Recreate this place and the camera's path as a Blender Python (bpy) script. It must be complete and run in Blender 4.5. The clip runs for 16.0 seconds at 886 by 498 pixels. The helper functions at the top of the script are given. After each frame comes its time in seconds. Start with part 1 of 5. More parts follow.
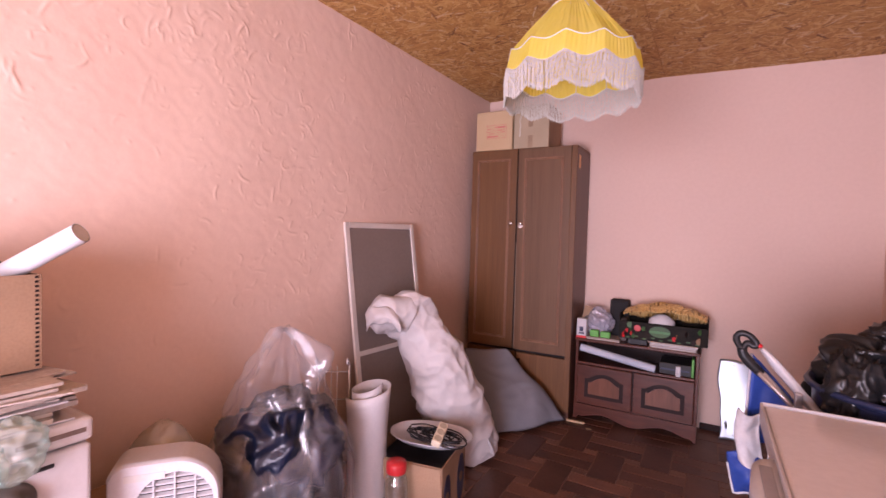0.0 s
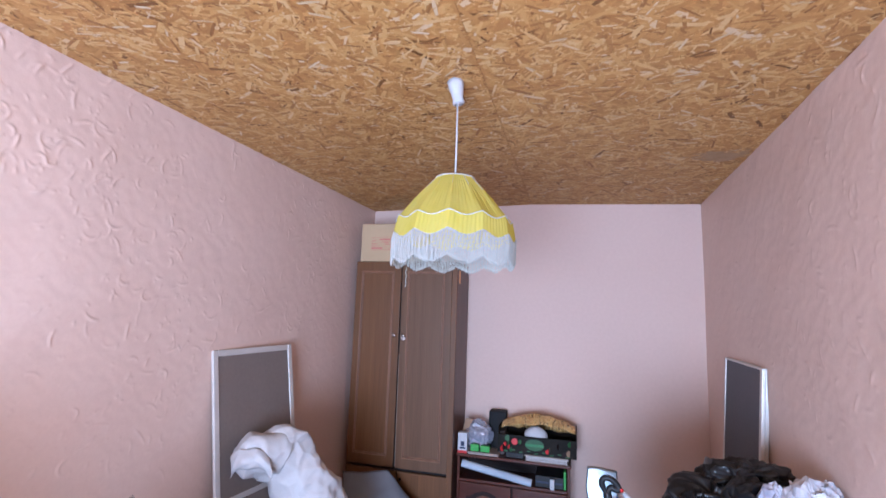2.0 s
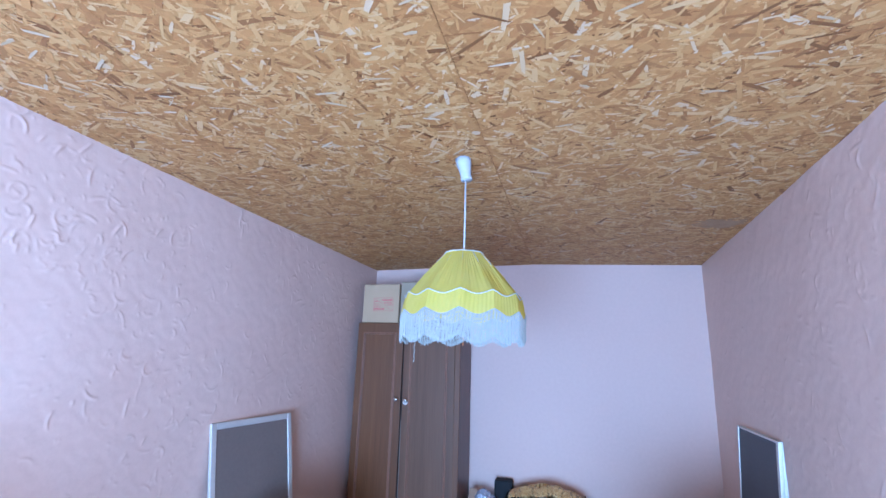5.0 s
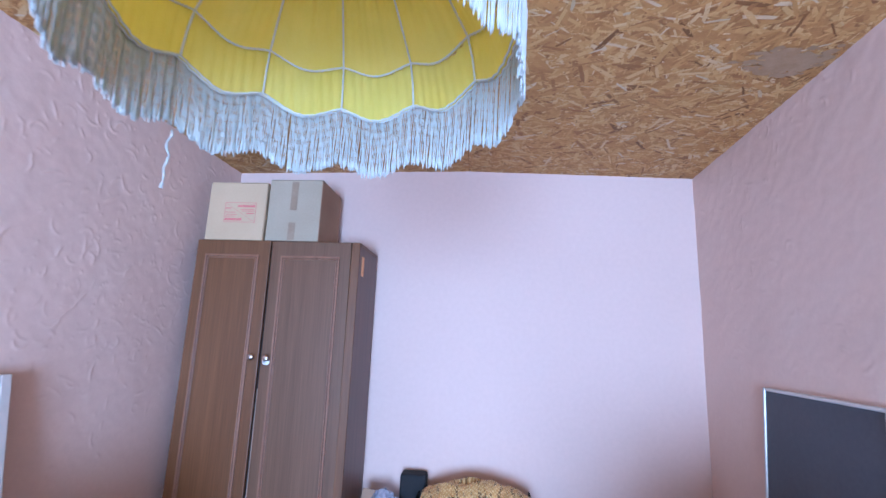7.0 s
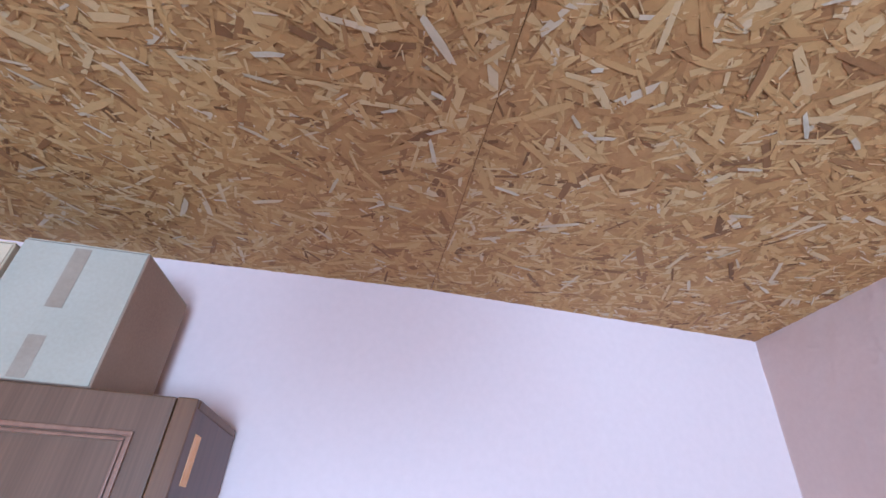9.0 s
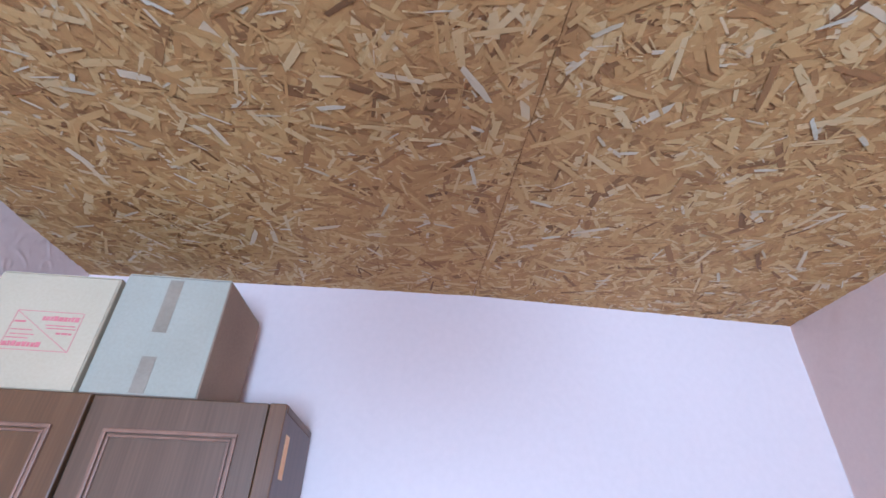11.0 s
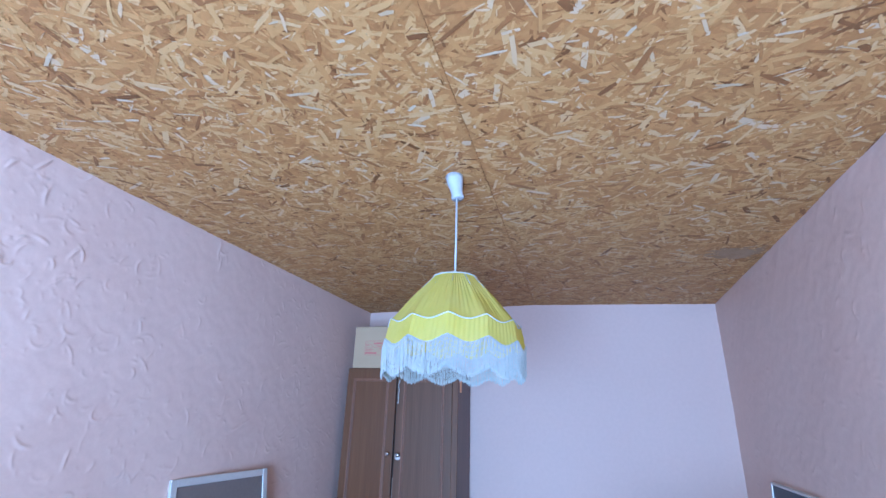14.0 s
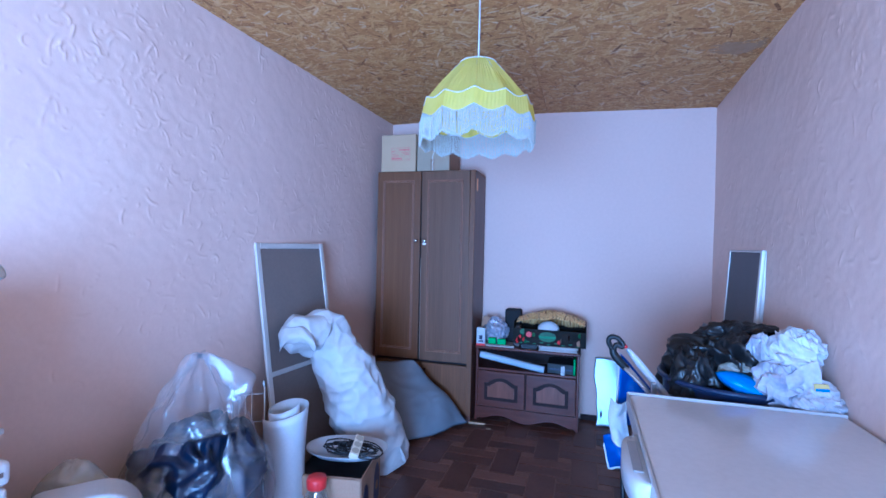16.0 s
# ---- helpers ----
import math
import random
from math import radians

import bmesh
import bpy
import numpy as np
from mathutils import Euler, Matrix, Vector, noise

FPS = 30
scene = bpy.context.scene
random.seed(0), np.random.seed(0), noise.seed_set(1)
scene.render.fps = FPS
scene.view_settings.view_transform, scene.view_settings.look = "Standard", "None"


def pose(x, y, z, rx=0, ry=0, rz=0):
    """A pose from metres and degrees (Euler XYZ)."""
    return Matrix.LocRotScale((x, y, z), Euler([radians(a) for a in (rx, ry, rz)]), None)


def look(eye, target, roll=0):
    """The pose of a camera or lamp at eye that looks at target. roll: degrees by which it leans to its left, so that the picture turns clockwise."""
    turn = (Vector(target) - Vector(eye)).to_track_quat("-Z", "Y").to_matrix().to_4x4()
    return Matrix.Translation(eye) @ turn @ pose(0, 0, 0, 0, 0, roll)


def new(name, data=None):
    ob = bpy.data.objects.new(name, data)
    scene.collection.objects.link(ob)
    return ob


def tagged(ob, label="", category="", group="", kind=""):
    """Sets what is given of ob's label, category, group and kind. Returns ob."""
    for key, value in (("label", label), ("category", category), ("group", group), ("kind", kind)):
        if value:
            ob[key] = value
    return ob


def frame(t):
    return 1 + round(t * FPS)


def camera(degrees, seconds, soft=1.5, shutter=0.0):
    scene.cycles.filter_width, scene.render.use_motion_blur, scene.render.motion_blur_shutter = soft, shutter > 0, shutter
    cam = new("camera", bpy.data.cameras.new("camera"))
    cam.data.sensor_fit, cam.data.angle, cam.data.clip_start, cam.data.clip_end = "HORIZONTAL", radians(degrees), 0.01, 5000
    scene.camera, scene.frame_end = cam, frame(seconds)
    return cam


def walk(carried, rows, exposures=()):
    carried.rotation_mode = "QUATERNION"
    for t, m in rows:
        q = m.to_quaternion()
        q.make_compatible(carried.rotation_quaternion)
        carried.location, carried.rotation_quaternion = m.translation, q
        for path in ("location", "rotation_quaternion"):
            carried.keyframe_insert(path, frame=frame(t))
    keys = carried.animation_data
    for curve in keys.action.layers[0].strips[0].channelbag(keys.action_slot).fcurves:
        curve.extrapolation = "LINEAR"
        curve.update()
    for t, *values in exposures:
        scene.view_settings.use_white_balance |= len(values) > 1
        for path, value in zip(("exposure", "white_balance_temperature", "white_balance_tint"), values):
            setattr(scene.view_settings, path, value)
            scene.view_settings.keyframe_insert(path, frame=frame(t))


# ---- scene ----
cam = camera(87.3, 16.0, shutter=0.15)
PATH = [
    (0, (1.782, 0.736, 1.381), (0.782, 2.467, 1.308), 1.6),
    (0.5, (1.822, 0.722, 1.382), (1.064, 2.572, 1.323), 1.7),
    (1, (1.806, 0.709, 1.429), (1.198, 2.614, 1.372), 1.7),
    (1.5, (1.783, 0.699, 1.494), (1.218, 2.617, 1.545), 1.8),
    (2, (1.768, 0.697, 1.679), (1.228, 2.605, 1.937), 2.0),
    (2.5, (1.77, 0.657, 1.84), (1.238, 2.536, 2.273), 2.2),
    (3, (1.774, 0.621, 1.884), (1.231, 2.469, 2.421), 2.2),
    (3.2, (1.777, 0.612, 1.876), (1.232, 2.454, 2.434), 2.2),
    (5.3, (1.71, 0.691, 1.732), (1.202, 2.577, 2.16), 1.8),
    (5.5, (1.701, 0.761, 1.692), (1.209, 2.657, 2.096), 1.8),
    (6, (1.669, 1.114, 1.623), (1.279, 3.046, 1.96), 1.7),
    (6.5, (1.609, 1.497, 1.568), (1.351, 3.453, 1.897), 1.9),
    (7, (1.522, 1.937, 1.591), (1.35, 3.894, 1.969), 2.3),
    (7.5, (1.402, 2.449, 1.579), (1.374, 4.375, 2.117), 2.7),
    (8, (1.254, 2.886, 1.638), (1.401, 4.735, 2.385), 3.4),
    (8.2, (1.301, 2.942, 1.696), (1.426, 4.753, 2.535), 4.3),
    (10.3, (1.11, 3.237, 1.874), (1.558, 4.826, 3.003), 3.1),
    (10.5, (1.098, 3.217, 1.873), (1.438, 4.844, 2.987), 2.8),
    (11, (1.192, 2.974, 1.785), (1.31, 4.673, 2.834), 2.4),
    (11.5, (1.257, 2.66, 1.703), (1.181, 4.404, 2.678), 2.1),
    (12, (1.36, 2.228, 1.66), (1.084, 3.992, 2.562), 2.0),
    (12.5, (1.496, 1.883, 1.681), (1.099, 3.658, 2.514), 1.8),
    (13, (1.568, 1.446, 1.674), (1.063, 3.22, 2.448), 1.7),
    (13.5, (1.649, 1.119, 1.71), (1.112, 2.905, 2.432), 1.9),
    (14, (1.717, 0.88, 1.73), (1.195, 2.689, 2.404), 1.8),
    (14.5, (1.68, 0.676, 1.743), (1.172, 2.515, 2.344), 1.6),
    (15, (1.733, 0.604, 1.731), (1.225, 2.497, 2.129), 1.6),
    (15.5, (1.76, 0.588, 1.577), (1.217, 2.505, 1.752), 1.3),
    (16, (1.764, 0.529, 1.44), (1.179, 2.442, 1.42), 1.3),
]
walk(cam, [(t, look(eye, target, roll)) for t, eye, target, roll in PATH],
     [(0, -0.15, 6950, 38), (0.7, -0.08, 6100, 12), (1.5, -0.04, 5200, 5), (3.0, -0.1, 4420, -3), (5.5, 0.02, 3750, -6), (7, 0.36, 4080, -2),
      (8, 0.48, 4180, -4), (11, 0.57, 4030, -9), (12, 0.46, 3900, -12), (12.5, 0.24, 3850, -9), (13.5, 0.0, 3780, -8), (14.5, -0.17, 3720, -7), (16, -0.13, 3480, -3)])

# ---- world and light ----
world = bpy.data.worlds.new("world")
scene.world = world
world.use_nodes = True
wn = world.node_tree.nodes
sky = wn.new("ShaderNodeTexSky")
sky.sky_type = "NISHITA"
sky.sun_disc = False
sky.sun_elevation, sky.sun_rotation = radians(50), radians(150)
wn["Background"].inputs["Strength"].default_value = 0.12
world.node_tree.links.new(sky.outputs[0], wn["Background"].inputs["Color"])

sun_data = bpy.data.lights.new("sun", "SUN")
sun_data.energy, sun_data.angle, sun_data.color = 3.0, radians(0.5), (1.0, 0.95, 0.88)
new("sun", sun_data).matrix_world = look((-3, 5.2, 9), (0, 0, 0))


def window_light(name, x, y, z, w, h, watts, target):
    d = bpy.data.lights.new(name, "AREA")
    d.shape, d.size, d.size_y, d.energy, d.color = "RECTANGLE", w, h, watts, (0.94, 0.965, 1.13)
    new(name, d).matrix_world = look((x, y, z), target)


WIN = (0.55, 2.4, 0.15, 1.85)        # the window in the near wall: x from, to; z from, to
window_light("window_daylight", 1.5, -1.52, 0.98, 1.7, 1.54, 248, (1.5, 2.4, 1.7))

# ---- materials ----


def surface(name, c1, c2, rough=0.6, scale=5.0, fine=90.0, bump=0.1, metal=0.0, spec=0.4, stretch=(1, 1, 1),
            rand=0.0, island=0.0, transmit=0.0, dist=0.002, fine_mix=0.35, sheen=0.0):
    """Two colours mixed by broad and fine noise, with fine relief; rand or island varies single pieces."""
    m = bpy.data.materials.new(name)
    m.use_nodes = True
    n, l = m.node_tree.nodes, m.node_tree.links
    b = n["Principled BSDF"]
    tc, mp = n.new("ShaderNodeTexCoord"), n.new("ShaderNodeMapping")
    mp.inputs["Scale"].default_value = stretch
    l.new(tc.outputs["Object"], mp.inputs["Vector"])
    big, small = n.new("ShaderNodeTexNoise"), n.new("ShaderNodeTexNoise")
    for node, s, d in ((big, scale, 4.0), (small, fine, 3.0)):
        node.inputs["Scale"].default_value, node.inputs["Detail"].default_value = s, d
        l.new(mp.outputs[0], node.inputs["Vector"])
    mix = n.new("ShaderNodeMix")
    mix.inputs[0].default_value = fine_mix
    l.new(big.outputs["Fac"], mix.inputs[2])
    l.new(small.outputs["Fac"], mix.inputs[3])
    last = mix.outputs[0]
    if rand or island:
        src = n.new("ShaderNodeObjectInfo") if rand else n.new("ShaderNodeNewGeometry")
        mul = n.new("ShaderNodeMath")
        mul.operation = "MULTIPLY_ADD"
        l.new(src.outputs["Random"] if rand else src.outputs["Random Per Island"], mul.inputs[0])
        mul.inputs[1].default_value = rand or island
        sub = n.new("ShaderNodeMath")
        sub.operation = "SUBTRACT"
        l.new(last, sub.inputs[0])
        sub.inputs[1].default_value = (rand or island) / 2
        l.new(sub.outputs[0], mul.inputs[2])
        last = mul.outputs[0]
    ramp = n.new("ShaderNodeValToRGB")
    ramp.color_ramp.elements[0].position, ramp.color_ramp.elements[1].position = 0.3, 0.7
    ramp.color_ramp.elements[0].color, ramp.color_ramp.elements[1].color = (*c1, 1), (*c2, 1)
    l.new(last, ramp.inputs[0])
    l.new(ramp.outputs[0], b.inputs["Base Color"])
    b.inputs["Roughness"].default_value, b.inputs["Metallic"].default_value = rough, metal
    b.inputs["Specular IOR Level"].default_value = spec
    b.inputs["Transmission Weight"].default_value = transmit
    b.inputs["Sheen Weight"].default_value = sheen
    if bump:
        bp = n.new("ShaderNodeBump")
        bp.inputs["Strength"].default_value, bp.inputs["Distance"].default_value = bump, dist
        l.new(small.outputs["Fac"], bp.inputs["Height"])
        l.new(bp.outputs[0], b.inputs["Normal"])
    return m


def thin(name, color, through_share, gloss_rough=0.15, veil=(0.9, 0.9, 0.92), veil_share=0.4):
    """Thin clear or milky film: mostly see-through, with a share of gloss and a share of veil."""
    m = bpy.data.materials.new(name)
    m.use_nodes = True
    n, l = m.node_tree.nodes, m.node_tree.links
    n.remove(n["Principled BSDF"])
    tr, gl, df = n.new("ShaderNodeBsdfTransparent"), n.new("ShaderNodeBsdfGlossy"), n.new("ShaderNodeBsdfDiffuse")
    tr.inputs[0].default_value, df.inputs[0].default_value = (*color, 1), (*veil, 1)
    gl.inputs["Roughness"].default_value = gloss_rough
    m1, m2 = n.new("ShaderNodeMixShader"), n.new("ShaderNodeMixShader")
    m1.inputs[0].default_value, m2.inputs[0].default_value = veil_share, through_share
    l.new(gl.outputs[0], m1.inputs[1])
    l.new(df.outputs[0], m1.inputs[2])
    l.new(m1.outputs[0], m2.inputs[1])
    l.new(tr.outputs[0], m2.inputs[2])
    l.new(m2.outputs[0], n["Material Output"].inputs[0])
    return m


def cloth_through(name, c1, c2, share=0.45, scale=12.0, glow=None):
    """Thin cloth that lets light glow through."""
    m = surface(name, c1, c2, 0.75, scale, 400, 0.25, dist=0.001)
    n, l = m.node_tree.nodes, m.node_tree.links
    t, mx = n.new("ShaderNodeBsdfTranslucent"), n.new("ShaderNodeMixShader")
    t.inputs[0].default_value = (*(glow or c2), 1)
    mx.inputs[0].default_value = share
    l.new(n["Principled BSDF"].outputs[0], mx.inputs[1])
    l.new(t.outputs[0], mx.inputs[2])
    l.new(mx.outputs[0], n["Material Output"].inputs[0])
    return m


def osb_material():
    """Pressed wood flakes: each flake an island with its own tan, grain along the board."""
    m = surface("osb_flakes", (0.3, 0.15, 0.05), (0.5, 0.3, 0.12), 0.55, 3, 160, 0.3, spec=0.3)
    n, l = m.node_tree.nodes, m.node_tree.links
    geo, ramp, mixc = n.new("ShaderNodeNewGeometry"), n.new("ShaderNodeValToRGB"), n.new("ShaderNodeMix")
    cr = ramp.color_ramp
    stops = ((0.0, (0.17, 0.07, 0.022)), (0.05, (0.32, 0.145, 0.045)), (0.22, (0.49, 0.25, 0.075)),
             (0.55, (0.58, 0.322, 0.102)), (0.80, (0.655, 0.402, 0.148)), (0.95, (0.70, 0.48, 0.225)), (0.99, (0.70, 0.54, 0.34)))
    cr.elements[0].position, cr.elements[0].color = stops[0][0], (*stops[0][1], 1)
    cr.elements[1].position, cr.elements[1].color = stops[-1][0], (*stops[-1][1], 1)
    for p, c in stops[1:-1]:
        cr.elements.new(p).color = (*c, 1)
    l.new(geo.outputs["Random Per Island"], ramp.inputs[0])
    old = [k.from_socket for k in l if k.to_socket == n["Principled BSDF"].inputs["Base Color"]][0]
    mixc.data_type = "RGBA"
    mixc.inputs[0].default_value = 0.85
    l.new(old, mixc.inputs[6])
    l.new(ramp.outputs[0], mixc.inputs[7])
    l.new(mixc.outputs[2], n["Principled BSDF"].inputs["Base Color"])
    return m


PLASTER = surface("pink_plaster", (0.70, 0.52, 0.437), (0.77, 0.59, 0.498), 0.5, 1.2, 60, 0.2, spec=0.45)
# Same pink paint as PLASTER; a darker tone put in to balance the light.
PLASTER_FLAT = surface("pink_paint", (0.63, 0.467, 0.392), (0.695, 0.525, 0.447), 0.6, 0.9, 40, 0.08, spec=0.35)
OSB = osb_material()
OSB_BASE = surface("osb_ground", (0.40, 0.19, 0.055), (0.51, 0.27, 0.085), 0.6, 30, 160, 0.3)
LINO_BASE = surface("floor_joint", (0.13, 0.062, 0.042), (0.19, 0.098, 0.066), 0.5, 4, 60)
LINO_DARK = surface("floor_block_dark", (0.052, 0.022, 0.015), (0.115, 0.052, 0.035), 0.38, 6, 50, 0.12, rand=0.3, stretch=(1, 1, 1))
LINO_MID = surface("floor_block_mid", (0.085, 0.036, 0.023), (0.16, 0.072, 0.046), 0.4, 6, 50, 0.12, rand=0.3)
LINO_LIGHT = surface("floor_block_light", (0.12, 0.055, 0.036), (0.20, 0.10, 0.066), 0.4, 6, 50, 0.12, rand=0.3)
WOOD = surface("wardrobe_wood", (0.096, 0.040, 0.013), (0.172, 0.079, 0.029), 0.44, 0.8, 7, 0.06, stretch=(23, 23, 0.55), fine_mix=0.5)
WOOD_DULL = surface("wardrobe_wood_dull", (0.094, 0.046, 0.020), (0.160, 0.084, 0.042), 0.5, 0.8, 7, 0.06, stretch=(23, 23, 0.55), fine_mix=0.5)
WOOD_PALE = surface("pale_wood_edge", (0.27, 0.20, 0.145), (0.40, 0.32, 0.25), 0.5, 6, 60, 0.1)
WOOD_EDGE = surface("wardrobe_edge", (0.17, 0.08, 0.045), (0.29, 0.15, 0.085), 0.4, 1.5, 9, 0.1, stretch=(14, 14, 0.7))
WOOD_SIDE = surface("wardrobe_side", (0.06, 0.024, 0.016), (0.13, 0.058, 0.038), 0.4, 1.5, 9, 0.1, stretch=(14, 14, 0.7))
DARK = surface("dark_gap", (0.012, 0.008, 0.007), (0.02, 0.014, 0.012), 0.8)
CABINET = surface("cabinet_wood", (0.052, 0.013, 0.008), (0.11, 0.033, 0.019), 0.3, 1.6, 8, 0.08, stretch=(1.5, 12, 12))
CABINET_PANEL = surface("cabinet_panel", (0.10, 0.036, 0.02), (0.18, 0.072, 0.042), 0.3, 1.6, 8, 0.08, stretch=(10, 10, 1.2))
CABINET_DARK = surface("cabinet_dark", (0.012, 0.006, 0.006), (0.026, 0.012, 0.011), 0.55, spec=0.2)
CHROME = surface("worn_chrome", (0.55, 0.53, 0.5), (0.72, 0.7, 0.67), 0.22, 20, 200, 0.05, metal=1.0)
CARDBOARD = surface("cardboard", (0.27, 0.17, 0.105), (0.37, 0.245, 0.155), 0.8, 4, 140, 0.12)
CARD_PALE = surface("pale_cardboard", (0.47, 0.34, 0.195), (0.55, 0.415, 0.255), 0.75, 3, 120, 0.1)
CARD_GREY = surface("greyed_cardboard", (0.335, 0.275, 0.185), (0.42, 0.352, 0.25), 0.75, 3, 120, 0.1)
TAPE = surface("brown_tape", (0.25, 0.18, 0.115), (0.32, 0.24, 0.16), 0.3, 10, 80, 0.1)
RED_PRINT = surface("red_print", (0.48, 0.10, 0.10), (0.6, 0.2, 0.18), 0.8, 30, 300, 0)
WHITE_TRIM = surface("white_trim", (0.50, 0.50, 0.47), (0.64, 0.64, 0.60), 0.7, 40, 400, 0.3)
WHITE_PLASTIC = surface("white_plastic", (0.47, 0.475, 0.50), (0.57, 0.575, 0.60), 0.35, 4, 100, 0.03)
ENAMEL = surface("white_enamel", (0.55, 0.545, 0.565), (0.65, 0.645, 0.665), 0.15, 1.5, 60, 0.02)
ALU = surface("pale_aluminium", (0.62, 0.6, 0.57), (0.75, 0.73, 0.7), 0.42, 8, 100, 0.05, metal=0.35)
BOARD_GREY = surface("board_grey", (0.17, 0.14, 0.125), (0.215, 0.18, 0.16), 0.55, 2, 60, 0.05)
BOARD_BLUE = surface("board_slate", (0.05, 0.055, 0.07), (0.08, 0.085, 0.105), 0.5, 2, 60, 0.05)
YELLOW = cloth_through("yellow_cloth", (0.74, 0.66, 0.11), (0.82, 0.755, 0.21), 0.5, glow=(0.88, 0.72, 0.015))
FRINGE = cloth_through("white_fringe", (0.46, 0.46, 0.43), (0.59, 0.59, 0.555), 0.25, 60)
BLACK_PLASTIC = surface("black_plastic", (0.010, 0.010, 0.011), (0.024, 0.024, 0.026), 0.4, 8, 90, 0.1, spec=0.25)
GLASS = thin("window_glass", (0.97, 0.98, 0.98), 0.92, 0.02, veil_share=0.1)

# ---- mesh helpers ----


def mesh_object(name, bm, material, parent=None, smooth=False):
    me = bpy.data.meshes.new(name)
    bmesh.ops.recalc_face_normals(bm, faces=bm.faces)
    bm.to_mesh(me)
    bm.free()
    for mt in (material if isinstance(material, (list, tuple)) else (material,)):
        me.materials.append(mt)
    if smooth:
        me.polygons.foreach_set("use_smooth", [True] * len(me.polygons))
    ob = new(name, me)
    ob.parent = parent
    return ob


def part(name, bm, material, parent, label="", smooth=False):
    ob = mesh_object(name, bm, material, parent, smooth)
    return tagged(ob, label=label) if label else ob


def thing(name, label, category, m=None, group="", kind=""):
    ob = new(name)
    ob.empty_display_size = 0.1
    if m is not None:
        ob.matrix_world = m
    return tagged(ob, label, category, group, kind)


def box(x0, x1, y0, y1, z0, z1, bevel=0.0, bm=None, seg=2):
    one = bmesh.new()
    bmesh.ops.create_cube(one, size=1, matrix=Matrix.Translation(((x0 + x1) / 2, (y0 + y1) / 2, (z0 + z1) / 2))
                          @ Matrix.Diagonal((x1 - x0, y1 - y0, z1 - z0, 1)))
    if bevel:
        bmesh.ops.bevel(one, geom=one.edges, offset=bevel, segments=seg, profile=0.5, affect="EDGES")
    return one if bm is None else join(bm, one)


def join(bm, other):
    me = bpy.data.meshes.new("join")
    other.to_mesh(me)
    other.free()
    bm.from_mesh(me)
    bpy.data.meshes.remove(me)
    return bm


def tube(points, radius, sides=8, bm=None, caps=True):
    """A round bar along points; radius a number or a list."""
    bm = bm or bmesh.new()
    pts = [Vector(p) for p in points]
    rings = []
    side = None
    for i, p in enumerate(pts):
        d = (pts[min(i + 1, len(pts) - 1)] - pts[max(i - 1, 0)]).normalized()
        if side is None:
            side = d.orthogonal().normalized()
        side = (side - d * side.dot(d)).normalized()
        up = d.cross(side)
        r = radius[i] if isinstance(radius, (list, tuple)) else radius
        rings.append([bm.verts.new(p + (side * math.cos(a) + up * math.sin(a)) * r)
                      for a in (2 * math.pi * k / sides for k in range(sides))])
    for a, b in zip(rings, rings[1:]):
        for k in range(sides):
            bm.faces.new((a[k], a[(k + 1) % sides], b[(k + 1) % sides], b[k]))
    if caps:
        bm.faces.new(rings[0][::-1])
        bm.faces.new(rings[-1])
    return bm


def lathe(profile, sides=24, bm=None, wave=None):
    """A turned body round z from (radius, z) pairs."""
    bm = bm or bmesh.new()
    rings = []
    for r, z in profile:
        rings.append([bm.verts.new((r * math.cos(2 * math.pi * k / sides), r * math.sin(2 * math.pi * k / sides), z)) for k in range(sides)])
    for a, b in zip(rings, rings[1:]):
        for k in range(sides):
            bm.faces.new((a[k], a[(k + 1) % sides], b[(k + 1) % sides], b[k]))
    if profile[0][0] > 1e-4:
        bm.faces.new(rings[0][::-1])
    if profile[-1][0] > 1e-4:
        bm.faces.new(rings[-1])
    bmesh.ops.remove_doubles(bm, verts=bm.verts, dist=1e-5)
    return bm


def sheet(nu, nv, f, close_u=False):
    """A grid surface from f(u, v), u and v from 0 to 1."""
    bm = bmesh.new()
    cols = nu if close_u else nu + 1
    vs = [[bm.verts.new(f(i / nu, j / nv)) for i in range(cols)] for j in range(nv + 1)]
    for j in range(nv):
        for i in range(nu):
            k = (i + 1) % cols
            bm.faces.new((vs[j][i], vs[j][k], vs[j + 1][k], vs[j + 1][i]))
    return bm


def thicken(bm, t):
    bmesh.ops.recalc_face_normals(bm, faces=bm.faces)
    bmesh.ops.solidify(bm, geom=bm.faces[:], thickness=t)
    return bm


def rough_noise(p, s, seed=0.0):
    return noise.noise(Vector((p[0] * s + seed, p[1] * s - seed * 1.7, p[2] * s + seed * 0.6)))


# ---- the room ----
Y0, Y1 = -1.6, 4.6                  # near and far wall
SKEW = 0.027


def left_x(y):
    return -SKEW * (Y1 - y)


def right_x(y):
    return 2.718 - SKEW * (Y1 - y)


def ceiling_z(x, y):
    fall = min(1.0, max(0.0, (y - 1.4) / 3.1))
    return 2.583 - 0.026 * fall * (x - 1.43) if x > 1.43 else 2.583 - 0.018 * fall * (1.43 - x)


